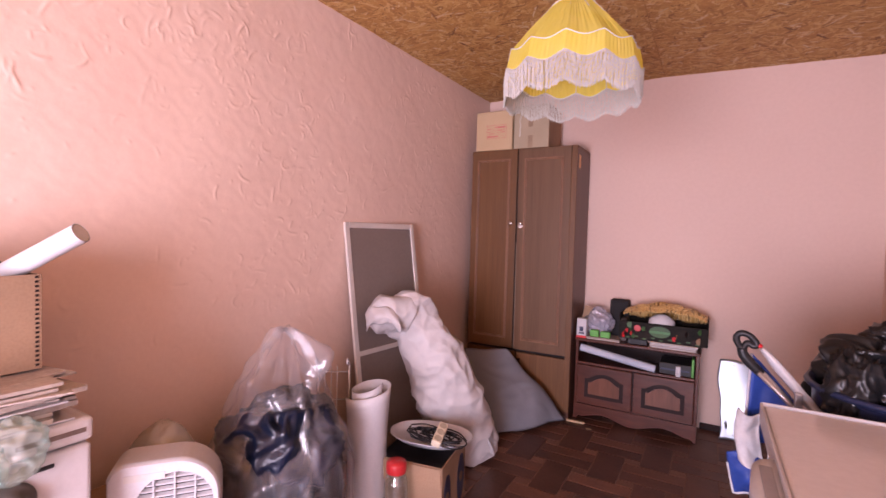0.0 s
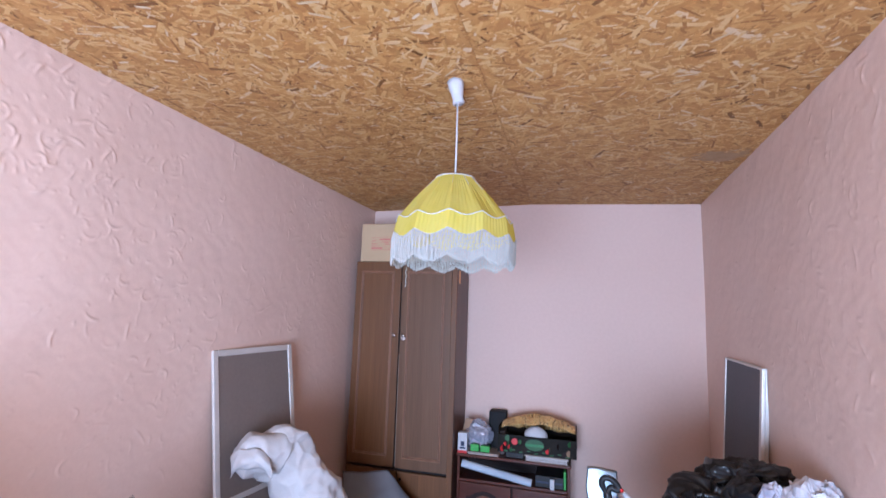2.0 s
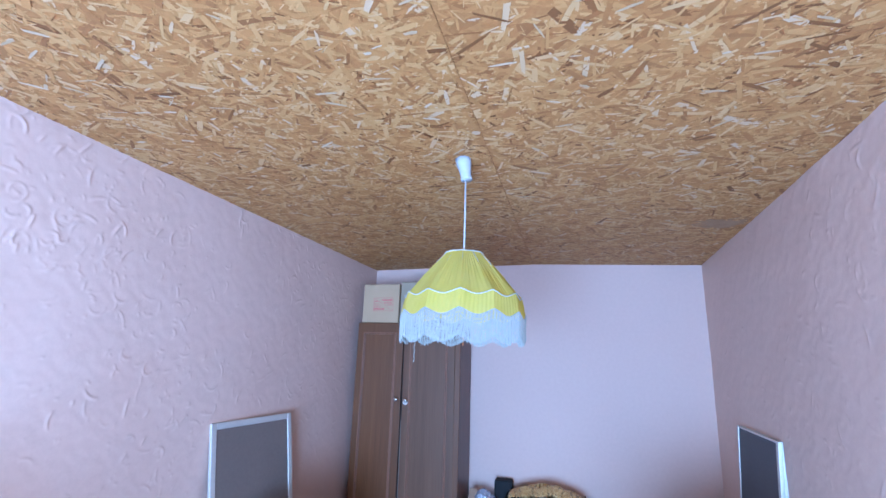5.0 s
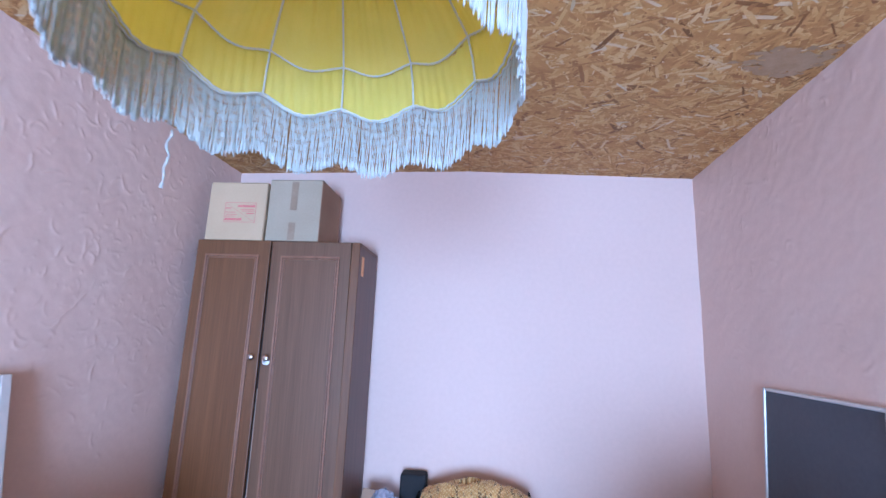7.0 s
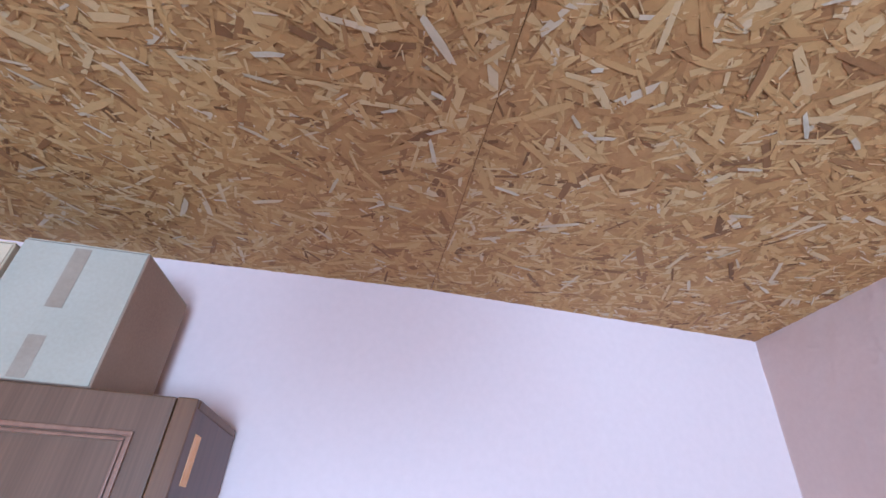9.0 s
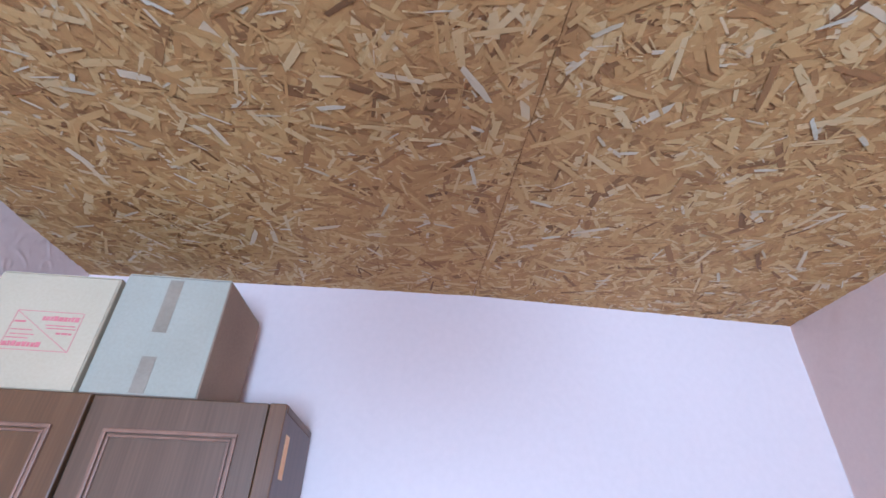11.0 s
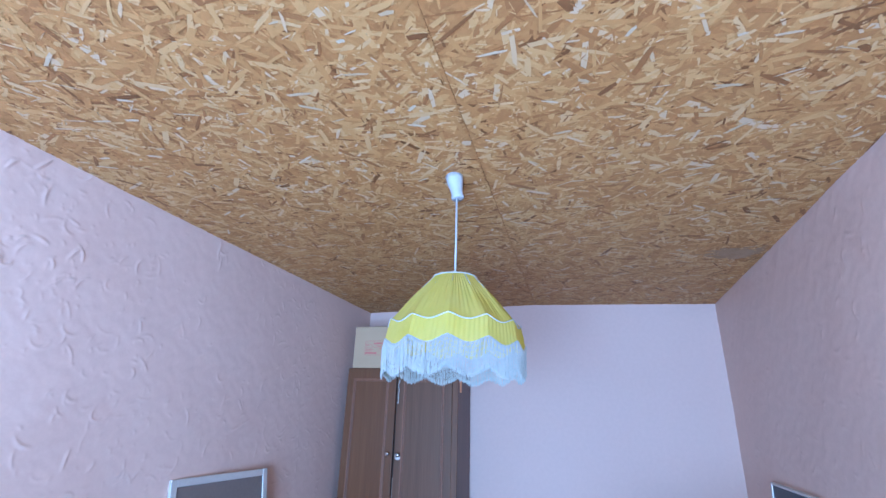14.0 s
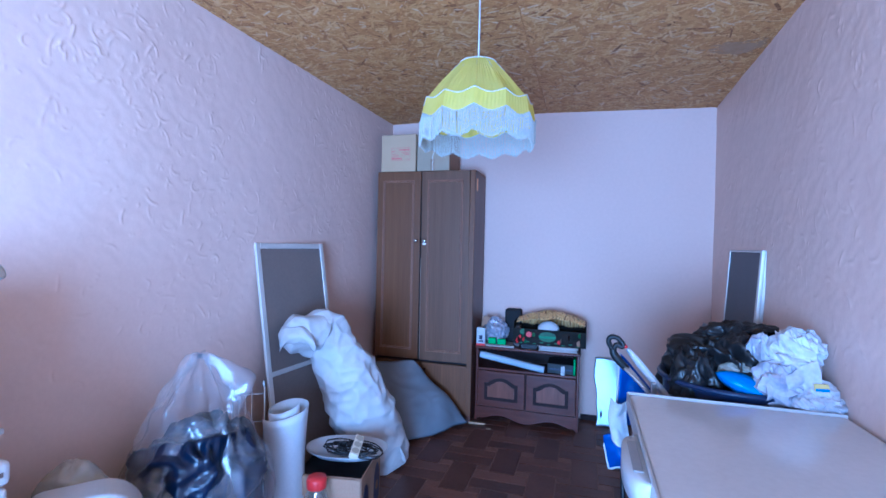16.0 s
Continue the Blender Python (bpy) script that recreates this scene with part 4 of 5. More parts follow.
def white_sack():
    s = thing("woven_sack", "crumpled white woven sack leaning on a board, top folded over", "sack")
    spine = ((0.53, 3.28, 0.01), (0.505, 3.25, 0.13), (0.465, 3.20, 0.3), (0.415, 3.14, 0.5), (0.355, 3.08, 0.68), (0.30, 3.02, 0.82),
             (0.255, 2.985, 0.93), (0.235, 2.97, 1.0), (0.225, 2.965, 1.03))
    part("body", soft_tube(spine, (0.18, 0.195, 0.2, 0.19, 0.16, 0.13, 0.115, 0.08, 0.01), 140, 170, 0.066, 2.0, 0.72, 0.0),
         SACK, s, "white woven plastic cloth", True)
    lobe = ((0.27, 2.96, 0.87), (0.225, 2.90, 0.90), (0.18, 2.86, 0.90), (0.14, 2.83, 0.885), (0.10, 2.80, 0.87))
    part("folded_top", soft_tube(lobe, (0.115, 0.115, 0.105, 0.085, 0.03), 72, 50, 0.07, 7.0, 0.75), SACK, s, "", True)

    def lip(u, v):
        p = along(((0.105, 2.775, 0.905), (0.17, 2.765, 0.955), (0.235, 2.79, 0.965), (0.30, 2.83, 0.90)), u)
        return p + Vector((0.03 * math.sin(v * 2.5), -0.02 * math.sin(v * 3), -0.095 * v + 0.012 * math.sin(u * 9))) \
            + Vector((0, 0.02, 0)) * crease(p, 9, 4 + v)
    part("folded_lip", thicken(sheet(30, 12, lip), 0.004), SACK, s, smooth=True)

    def hem(u, v):
        p = along(spine, 0.02 + 0.55 * v)
        return p + Vector((0.135 - 0.05 * v, -0.02, 0.03)) * (1.2 - 0.35 * v) + Vector((0.035 * u, -0.01 * u, 0.01)) + Vector((0.012, 0, 0)) * math.sin(v * 14)
    part("hem", thicken(sheet(4, 40, hem), 0.003), SACK, s, smooth=True)


white_sack()


def grey_cushion():
    s = thing("floor_cushion", "slate grey cloth cushion slumped against the wardrobe", "cushion")
    A, B, C, D = (Vector(p) for p in ((0.12, 3.97, 0.46), (0.475, 4.02, 0.505), (0.935, 4.10, 0.025), (0.50, 3.50, 0.015)))

    def f(side):
        def g(u, v):
            p = (A * (1 - u) + B * u) * (1 - v) + (D * (1 - u) + C * u) * v
            puff = (math.sin(math.pi * u) * math.sin(math.pi * v)) ** 0.6
            n = Vector((0.35, -0.75, 0.55)).normalized()
            p = p + n * side * (0.085 * puff if side > 0 else 0.05 * puff)
            p = p + n * 0.006 * ridged(p, 5, 1.0) * puff + n * 0.012 * puff * math.sin(u * 7 + v * 3)
            p += Vector((rough_noise(p, 4, 3), rough_noise(p, 4, 8), rough_noise(p, 4, 12))) * 0.035 + n * 0.02 * puff * wrinkles(p, 5)
            p.z = max(p.z, 0.004) + (0.0 if side > 0 else 0.001)
            p.y = min(p.y, 4.17)
            return p
        return g
    bm = sheet(40, 40, f(1))
    join(bm, sheet(40, 40, f(-1)))
    bmesh.ops.remove_doubles(bm, verts=bm.verts, dist=0.0015)
    part("cover", bm, SLATE_CLOTH, s, "slate grey cloth cover", True)


grey_cushion()


def open_carton():
    c = thing("open_carton", "open brown cardboard carton with dark printed patches under a tray", "box", pose(0.755, 2.565, 0.001, 0, 0, 10))
    W, D, Hh, t = 0.40, 0.36, 0.29, 0.006
    part("front", box(-W, 0, 0, t, 0, Hh, 0.001), CARDBOARD, c)
    part("back", box(-W, 0, D - t, D, 0, Hh, 0.001), CARDBOARD, c)
    part("side", box(-W, -W + t, t, D - t, 0, Hh, 0.001), CARDBOARD, c)
    part("side", box(-t, 0, t, D - t, 0, Hh, 0.001), CARDBOARD, c)
    part("bottom", box(-W + t, -t, t, D - t, 0, 0.006), CARDBOARD, c)
    part("filling", box(-W + 0.012, -0.012, 0.012, D - 0.012, 0.01, Hh - 0.06, 0.01), BLACK_CLOTH, c, "dark contents")
    for x0, x1 in ((-W * 0.99, -W * 0.52), (-W * 0.48, -0.004)):
        part("front_flap", box(x0, x1, -0.012, -0.007, Hh - 0.10, Hh - 0.002, 0.001), CARDBOARD, c)
    for y, r in ((0.075, 0.062), (0.285, 0.07)):
        p = part("printed_patch", lathe([(r, 0), (r, 0.0012), (0, 0.0013)], 28), DARK_BLUE, c, "dark blue printed oval")
        p.matrix_local = pose(0.0003, y, 0.12, 0, 90, 0) @ Matrix.Diagonal((1.7, 0.8, 1, 1))
        q = part("printed_ring", lathe([(r * 0.35, 0.0014), (r * 0.35, 0.002), (r * 0.2, 0.002), (r * 0.2, 0.0014)], 24), CARDBOARD, c)
        q.matrix_local = pose(0.0003, y, 0.12, 0, 90, 0)


open_carton()


def oval_tray():
    t = thing("oval_tray", "chipped white oval tray lying on the open carton", "tray", pose(0.548, 2.80, 0.293, 2, -1, 10))
    prof = ((0.0, 0.006), (0.6, 0.006), (0.8, 0.008), (0.9, 0.022), (0.97, 0.032), (1.0, 0.034), (1.0, 0.029), (0.96, 0.026), (0.88, 0.014), (0.8, 0.001), (0.0, 0.0))
    bm = bmesh.new()
    n = 48
    rings = []
    for r, z in prof:
        rings.append([bm.verts.new((0.225 * max(r, 0.001) * math.cos(a), 0.135 * max(r, 0.001) * math.sin(a) * (1 + 0.12 * abs(math.cos(a))), z))
                      for a in (2 * math.pi * k / n for k in range(n))])
    for a, b in zip(rings, rings[1:]):
        for k in range(n):
            bm.faces.new((a[k], a[(k + 1) % n], b[(k + 1) % n], b[k]))
    bmesh.ops.remove_doubles(bm, verts=bm.verts, dist=1e-3)
    part("dish", bm, WHITE_PLASTIC, t, smooth=True)


oval_tray()


def power_strip():
    s = thing("extension_lead", "cream three socket extension lead with a tangled black cable", "extension lead", pose(0.60, 2.74, 0.305))
    b = part("socket_block", box(-0.075, 0.075, -0.024, 0.024, 0, 0.036, 0.006), CREAM, s, "cream plastic socket block")
    b.matrix_local = pose(0.03, 0.0, 0.04, 20, -16, 104)
    for x in (-0.047, 0.0, 0.047):
        k = part("socket", lathe([(0.019, 0), (0.019, 0.001), (0.015, 0.0012), (0.014, -0.002), (0, -0.002)], 18), surface("socket_shade", (0.35, 0.3, 0.22), (0.42, 0.36, 0.27), 0.5), b)
        k.matrix_local = pose(x, 0, 0.0362)
    rng = random.Random(2)
    pts = []
    for i in range(190):
        a = i * 0.33
        r = 0.085 + 0.04 * math.sin(i * 0.11) + rng.uniform(-0.006, 0.006)
        pts.append((0.0 + 1.35 * r * math.cos(a) + 0.02 * math.sin(i * 0.05), 0.03 + 0.62 * r * math.sin(a), 0.012 + 0.022 * (0.5 + 0.5 * math.sin(i * 0.61)) + 0.014 * math.sin(i * 0.07) ** 2))
    part("cable", tube(pts, 0.0036, 6), BLACK_PLASTIC, s, "tangled black cable", True)
    pl = part("plug", box(-0.02, 0.02, -0.014, 0.014, 0, 0.03, 0.006), BLACK_PLASTIC, s, "black plug")
    pl.matrix_local = pose(-0.08, 0.06, 0.01, 0, 0, 30)


power_strip()


def jar():
    j = thing("glass_jar", "clear glass jar with a red screw lid", "jar", pose(0.585, 2.44, 0.001))
    part("glass", lathe([(0.05, 0), (0.055, 0.01), (0.055, 0.23), (0.05, 0.255), (0.04, 0.27), (0.04, 0.285), (0, 0.285)], 28), thin("jar_glass", (0.9, 0.94, 0.92), 0.75, 0.05, veil_share=0.15), j, "", True)
    part("lid", lathe([(0.045, 0.286), (0.0465, 0.29), (0.0465, 0.325), (0.043, 0.334), (0, 0.336)], 28), RED, j, "red plastic screw lid", True)


jar()


def paper_roll():
    r = thing("rolled_sheet", "loosely rolled white plastic sheet standing on end", "roll", pose(0.372, 2.50, 0.001))
    n = 90

    def f(u, v):
        a = -2.2 + u * 2 * math.pi * 1.42
        rad = 0.118 - 0.052 * u * (0.6 + 0.4 * u)
        waist = 1 - 0.16 * math.sin(math.pi * min(1, v * 0.95)) ** 1.2
        top = 0.60 + 0.02 * math.sin(a * 1.0 + 0.6) + 0.03 * u
        return Vector((rad * waist * math.cos(a), rad * waist * math.sin(a), top * v))
    part("sheet", thicken(sheet(n, 14, f), 0.0035), WHITE_PLASTIC, r, "", True)


paper_roll()


def clothes_bundle():
    b = thing("clothes_bundle", "dark clothes stuffed into a clear plastic bag", "clothes")
    part("black_coat", crumple(0.275, 2.055, 0.36, 0.235, 0.235, 0.345, 0.26, 3.0, 0.012, 120, 90, "drape"), BLACK_CLOTH, b, "black coat", True)
    # Navy lump half sunk in the coat; blue highlights put into its colour.
    part("blue_sheen", crumple(0.305, 2.03, 0.50, 0.215, 0.21, 0.20, 0.28, 11.0, None, 120, 84, "drape"), NAVY_SHINE, b, "dark navy cloth, blue sheen put into its colour", True)
    part("grey_cloth", crumple(0.36, 1.99, 0.20, 0.18, 0.16, 0.17, 0.30, 6.0, 0.012, 84, 60, "drape"), surface("grey_wool", (0.07, 0.07, 0.08), (0.12, 0.12, 0.135), 0.8, 6, 120, 0.3), b, "grey woollen cloth", True)
    part("rust_cloth", crumple(0.44, 2.03, 0.10, 0.10, 0.09, 0.12, 0.12, 8.0, 0.012, 40, 24), RUST, b, "rust brown cloth", True)


clothes_bundle()


def plastic_bag():
    b = thing("plastic_bag", "large clear plastic bag, gathered at the top, full of clothes", "bag")

    def f(u, v):
        a = 2 * math.pi * u
        c = along(((0.275, 2.05, 0.004), (0.275, 2.05, 0.2), (0.275, 2.05, 0.45), (0.265, 2.06, 0.66), (0.25, 2.08, 0.82), (0.225, 2.10, 0.93), (0.215, 2.105, 0.955)), v)
        r = along([(q, 0, 0) for q in (0.25, 0.278, 0.27, 0.19, 0.10, 0.032, 0.006)], v).x
        pleat = 0.05 * max(0, v - 0.35) * math.sin(11 * a + 2 * math.sin(a * 2)) + 0.016 * max(0, v - 0.35) * math.sin(19 * a + 1)
        turn = (a - 0.25 + math.pi) % (2 * math.pi) - math.pi
        wing = 0.17 * math.exp(-(turn / 0.28) ** 2) * math.exp(-((v - 0.72) / 0.11) ** 2)
        p = Vector((c.x + math.cos(a) * (r + pleat + wing), c.y + math.sin(a) * (r + pleat + wing), c.z))
        p += Vector((math.cos(a), math.sin(a), 0.3)) * (0.065 * crease((p.x, p.y, p.z * 0.45), 5, 2.0) + 0.032 * crease((p.x, p.y, p.z * 0.5), 12, 5.0) + 0.011 * wrinkles(p, 3.0))
        p.z = max(p.z, 0.003)
        p.x = max(p.x, left_x(p.y) + 0.012)
        return p
    part("film", sheet(180, 72, lambda u, v: f(u, 0.78 * v), True), FILM, b, "clear crinkled plastic film", True)
    part("gathered_top", sheet(180, 22, lambda u, v: f(u, 0.78 + 0.22 * v), True), FILM, b, "gathered top of the clear film", True)


plastic_bag()


def wire_rack():
    r = thing("wire_rack", "white wire rack with hooked ends behind the plastic bag", "rack", pose(0.15, 2.47, 0.001, 0, 0, 35))
    for x in (-0.06, 0.09):
        part("post", tube([(x, 0, 0), (x, 0, 0.70)], 0.004, 6), WHITE_PLASTIC, r, smooth=True)
        part("hook", tube([(x, 0, 0.70), (x, -0.05, 0.73), (x, -0.09, 0.75), (x, -0.105, 0.74), (x, -0.09, 0.725), (x, -0.06, 0.725)], 0.0045, 6), WHITE_PLASTIC, r, smooth=True)
    for k in range(5):
        part("cross_wire", tube([(-0.06, 0, 0.10 + 0.14 * k), (0.09, 0, 0.10 + 0.14 * k)], 0.0028, 6), WHITE_PLASTIC, r, smooth=True)
    for k in range(3):
        part("upright_wire", tube([(-0.03 + 0.03 * k, 0, 0.05), (-0.03 + 0.03 * k, 0, 0.69)], 0.0024, 6), WHITE_PLASTIC, r, smooth=True)


wire_rack()


def rounded_profile(w, h, top_r, top_l, low_r, n=10):
    pts = []
    for cx, cz, r, a0 in ((w / 2 - low_r, low_r, low_r, -90), (w / 2 - top_r, h - top_r, top_r, 0), (-w / 2 + top_l, h - top_l, top_l, 90), (-w / 2 + low_r, low_r, low_r, 180)):
        for i in range(n + 1):
            a = radians(a0 + 90 * i / n)
            pts.append((cx + r * math.cos(a), cz + r * math.sin(a)))
    return pts


def fan_heater():
    carton = thing("cardboard_box", "closed brown cardboard box under the fan heater", "box", pose(0.46, 1.60, 0.001, 0, 0, 28))
    part("body", box(-0.26, 0.26, -0.17, 0.19, 0, 0.398, 0.004), CARDBOARD, carton)
    part("top_flap", box(-0.258, 0.258, -0.168, 0.009, 0.399, 0.403, 0.001), CARDBOARD, carton)
    part("top_flap", box(-0.258, 0.258, 0.012, 0.188, 0.399, 0.403, 0.001), CARDBOARD, carton)
    part("tape", box(-0.259, 0.259, -0.02, 0.04, 0.4035, 0.4045), TAPE, carton, "brown packing tape")
    h = thing("fan_heater", "white plastic fan heater with a round slatted grille", "heater", pose(0.40, 1.51, 0.406, 0, 0, 52))
    W, Hh, D = 0.30, 0.275, 0.125
    pr = rounded_profile(W, Hh, 0.125, 0.05, 0.03, 12)
    bm = bmesh.new()
    rings = []
    for y, s in ((-0.01, 0.95), (-0.002, 0.985), (0.006, 1.0), (D - 0.01, 0.99), (D, 0.955)):
        rings.append([bm.verts.new((x * s, y, Hh / 2 + (z - Hh / 2) * s)) for x, z in pr])
    for a, b in zip(rings, rings[1:]):
        for k in range(len(pr)):
            bm.faces.new((a[k], a[(k + 1) % len(pr)], b[(k + 1) % len(pr)], b[k]))
    bm.faces.new(rings[-1])
    inner = [bm.verts.new((0.025 + 0.105 * math.cos(a), -0.01, 0.132 + 0.105 * math.sin(a))) for a in (radians(-90 + 360 * k / len(pr)) for k in range(len(pr)))]
    deep = [bm.verts.new((v.co.x, 0.035, v.co.z)) for v in inner]
    for k in range(len(pr)):
        j = (k + 1) % len(pr)
        bm.faces.new((rings[0][k], rings[0][j], inner[j], inner[k]))
        bm.faces.new((inner[k], inner[j], deep[j], deep[k]))
    part("housing", bm, WHITE_PLASTIC, h, "white plastic housing")
    part("inside", lathe([(0.104, 0), (0.104, 0.002), (0, 0.002)], 32), DARK, h, "dark inside").matrix_local = pose(0.025, 0.036, 0.132, 90)
    for k in range(11):
        z = -0.09 + 0.018 * k
        w = math.sqrt(max(0.0, 0.104 ** 2 - z * z))
        s = part("grille_slat", box(0.025 - w, 0.025 + w, -0.006, 0.008, -0.003, 0.003, 0.001), WHITE_PLASTIC, h)
        s.matrix_local = Matrix.Translation((0, 0, 0.132 + z)) @ Matrix.Rotation(radians(24), 4, "X")
    for x in (-0.055, 0.0, 0.055):
        w = math.sqrt(0.104 ** 2 - x * x)
        part("grille_bar", box(0.025 + x - 0.0025, 0.025 + x + 0.0025, -0.0105, -0.0065, 0.132 - w, 0.132 + w, 0.0008), WHITE_PLASTIC, h)
    part("handle_recess", box(-0.105, 0.0, -0.0112, -0.009, 0.222, 0.243, 0.001), surface("recess_grey", (0.5, 0.48, 0.46), (0.58, 0.56, 0.54), 0.5), h, "shallow grip recess")


fan_heater()


def washing_machine():
    w = thing("washing_machine", "old white top loading washing machine with a dark dial", "washing machine", pose(-0.05, 0.62, 0))
    X, Yl = 0.465, 0.70
    part("body", box(0.0, X - 0.006, 0.004, Yl - 0.004, 0.02, 0.812, 0.012, seg=3), ENAMEL, w)
    part("lid", box(-0.002, X, 0, Yl, 0.819, 0.882, 0.015, seg=3), ENAMEL, w, "white lid with a slot")
    # Slot is a thin raised plate; its brown is the shade inside.
    part("slot", box(X - 0.001, X + 0.002, Yl - 0.16, Yl - 0.02, 0.845, 0.857, 0.001), surface("slot_shadow", (0.16, 0.12, 0.11), (0.22, 0.17, 0.15), 0.5), w, "slot with its shade painted brown")
    d = part("dial", lathe([(0.05, 0), (0.05, 0.006), (0.042, 0.010), (0.03, 0.012), (0.028, 0.03), (0.02, 0.034), (0, 0.034)], 32), surface("dial_grey", (0.07, 0.065, 0.06), (0.12, 0.11, 0.10), 0.35), w, "dark grey dial", True)
    d.matrix_local = pose(X - 0.006, 0.53, 0.725, 0, 90, 0)
    part("badge", box(X - 0.006, X - 0.004, 0.575, 0.615, 0.778, 0.788), BLACK_PLASTIC, w, "small dark badge")
    for x, y in ((0.05, 0.06), (X - 0.06, 0.06), (0.05, Yl - 0.06), (X - 0.06, Yl - 0.06)):
        part("foot", lathe([(0.02, 0), (0.02, 0.021), (0, 0.021)], 12), BLACK_PLASTIC, w).matrix_local = pose(x, y, 0)


washing_machine()


def paper_stack():
    rng = random.Random(21)
    z = 0.884
    for i in range(13):
        t = rng.uniform(0.003, 0.013)
        o = thing("newspaper", "folded old newspaper in a stack on the washing machine", "newspaper",
                  pose(0.20 + rng.uniform(-0.03, 0.03), 1.06 + rng.uniform(-0.05, 0.02), z, 0, 0, rng.uniform(-14, 14)), "stack of newspapers")
        W, L = rng.uniform(0.19, 0.215), rng.uniform(0.23, 0.27)

        def f(side):
            def g(u, v):
                droop = 0.008 * max(0, abs(u - 0.5) - 0.35) * 6
                curl = 0.004 * math.sin(u * 5 + i) + 0.003 * math.sin(v * 7 + i * 2)
                return Vector(((u - 0.5) * 2 * W, (v - 0.5) * 2 * L * 0.86, side * t + (curl * 0.4 - droop * (0.3 if i > 9 else 0.1)) * (i > 1)))
            return g
        bm = sheet(12, 12, f(0))
        join(bm, sheet(12, 12, f(1)))
        bmesh.ops.bridge_loops(bm, edges=[e for e in bm.edges if e.is_boundary])
        part("paper_block", bm, NEWSPRINT if i % 5 else PAPER, o, smooth=False)
        z += t + 0.0012
    return z


STACK_TOP = paper_stack()


def open_box_on_stack():
    z = STACK_TOP + 0.003
    c = thing("open_carton", "brown corrugated carton with cut edges on the newspapers", "box", pose(-0.03, 0.80, z))
    W, D, Hh, t = 0.315, 0.455, 1.243 - z, 0.006
    for n, a in (("side", (W - t, W, 0, D)), ("side", (0, t, 0, D)), ("front", (t, W - t, 0, t)), ("back", (t, W - t, D - t, D))):
        part(n, box(*a, 0, Hh, 0.0008), CARDBOARD, c)
    part("bottom", box(t, W - t, t, D - t, 0, 0.005), CARDBOARD, c)
    n = int(Hh / 0.012)
    for k in range(n):
        part("flute", box(W + 0.0002, W + 0.001, D - 0.014, D - 0.006, 0.008 + k * 0.012, 0.014 + k * 0.012), CABINET_DARK, c)
    r = thing("cardboard_tube", "white rolled paper tube sticking out of a carton", "tube")
    a, b = Vector((0.14, 1.16, 1.05)), Vector((0.372, 1.306, 1.353))
    a = b + (Vector((0.215, 1.21, 1.248)) - b) * 2.0
    part("roll", tube([a, b], 0.0265, 24, None, False), PAPER, r, smooth=True)
    part("roll_inside", tube([a, b], 0.0245, 24), surface("roll_end", (0.55, 0.54, 0.56), (0.66, 0.65, 0.66), 0.7), r, smooth=False)
    b = thing("dark_cloth", "black cloth stuffed in the carton", "cloth")
    part("folds", crumple(0.12, 1.10, 1.20, 0.13, 0.14, 0.115, 0.1, 5, z + 0.01, 40, 24), BLACK_CLOTH, b, "", True)
    for k, (x, y) in enumerate(((0.36, 1.15), (0.385, 1.07))):
        g = thing("carrier_bag", "crumpled pale green carrier bag hanging on the washing machine", "bag", None, "carrier bags")
        part("film", crumple(0.435 + 0.01 * k, y, 0.86 - 0.02 * k, 0.045, 0.06, 0.07, 0.3, 4 + k, None, 56, 40, "paper"), FILM_GREEN, g, "", True)


open_box_on_stack()


def grey_bag():
    g = thing("plastic_bag", "crumpled yellowish plastic bag on a cardboard box by the wall", "bag")
    part("film", crumple(0.19, 1.62, 0.56, 0.12, 0.10, 0.135, 0.12, 14, 0.4725, 56, 36), FILM_GREY, g, "", True)
    part("filling", crumple(0.19, 1.62, 0.535, 0.095, 0.08, 0.10, 0.1, 15, 0.474, 40, 24), surface("pale_rags", (0.42, 0.38, 0.3), (0.55, 0.5, 0.42), 0.8, 9, 90, 0.2), g, "pale rags", True)
    c = thing("cardboard_box", "brown cardboard box against the wall", "box", pose(0.09, 1.62, 0.001))
    part("body", box(-0.10, 0.12, -0.20, 0.16, 0, 0.47, 0.004), CARDBOARD, c)


grey_bag()

# ---- on and in the low cabinet ----
TOP = 0.6145


def block(name, label, category, x0, x1, y0, y1, z0, z1, material, bevel=0.002, group=""):
    t = thing(name, label, category, pose(x0, y0, z0), group)
    part("body", box(0, x1 - x0, 0, y1 - y0, 0, z1 - z0, bevel), material, t)
    return t


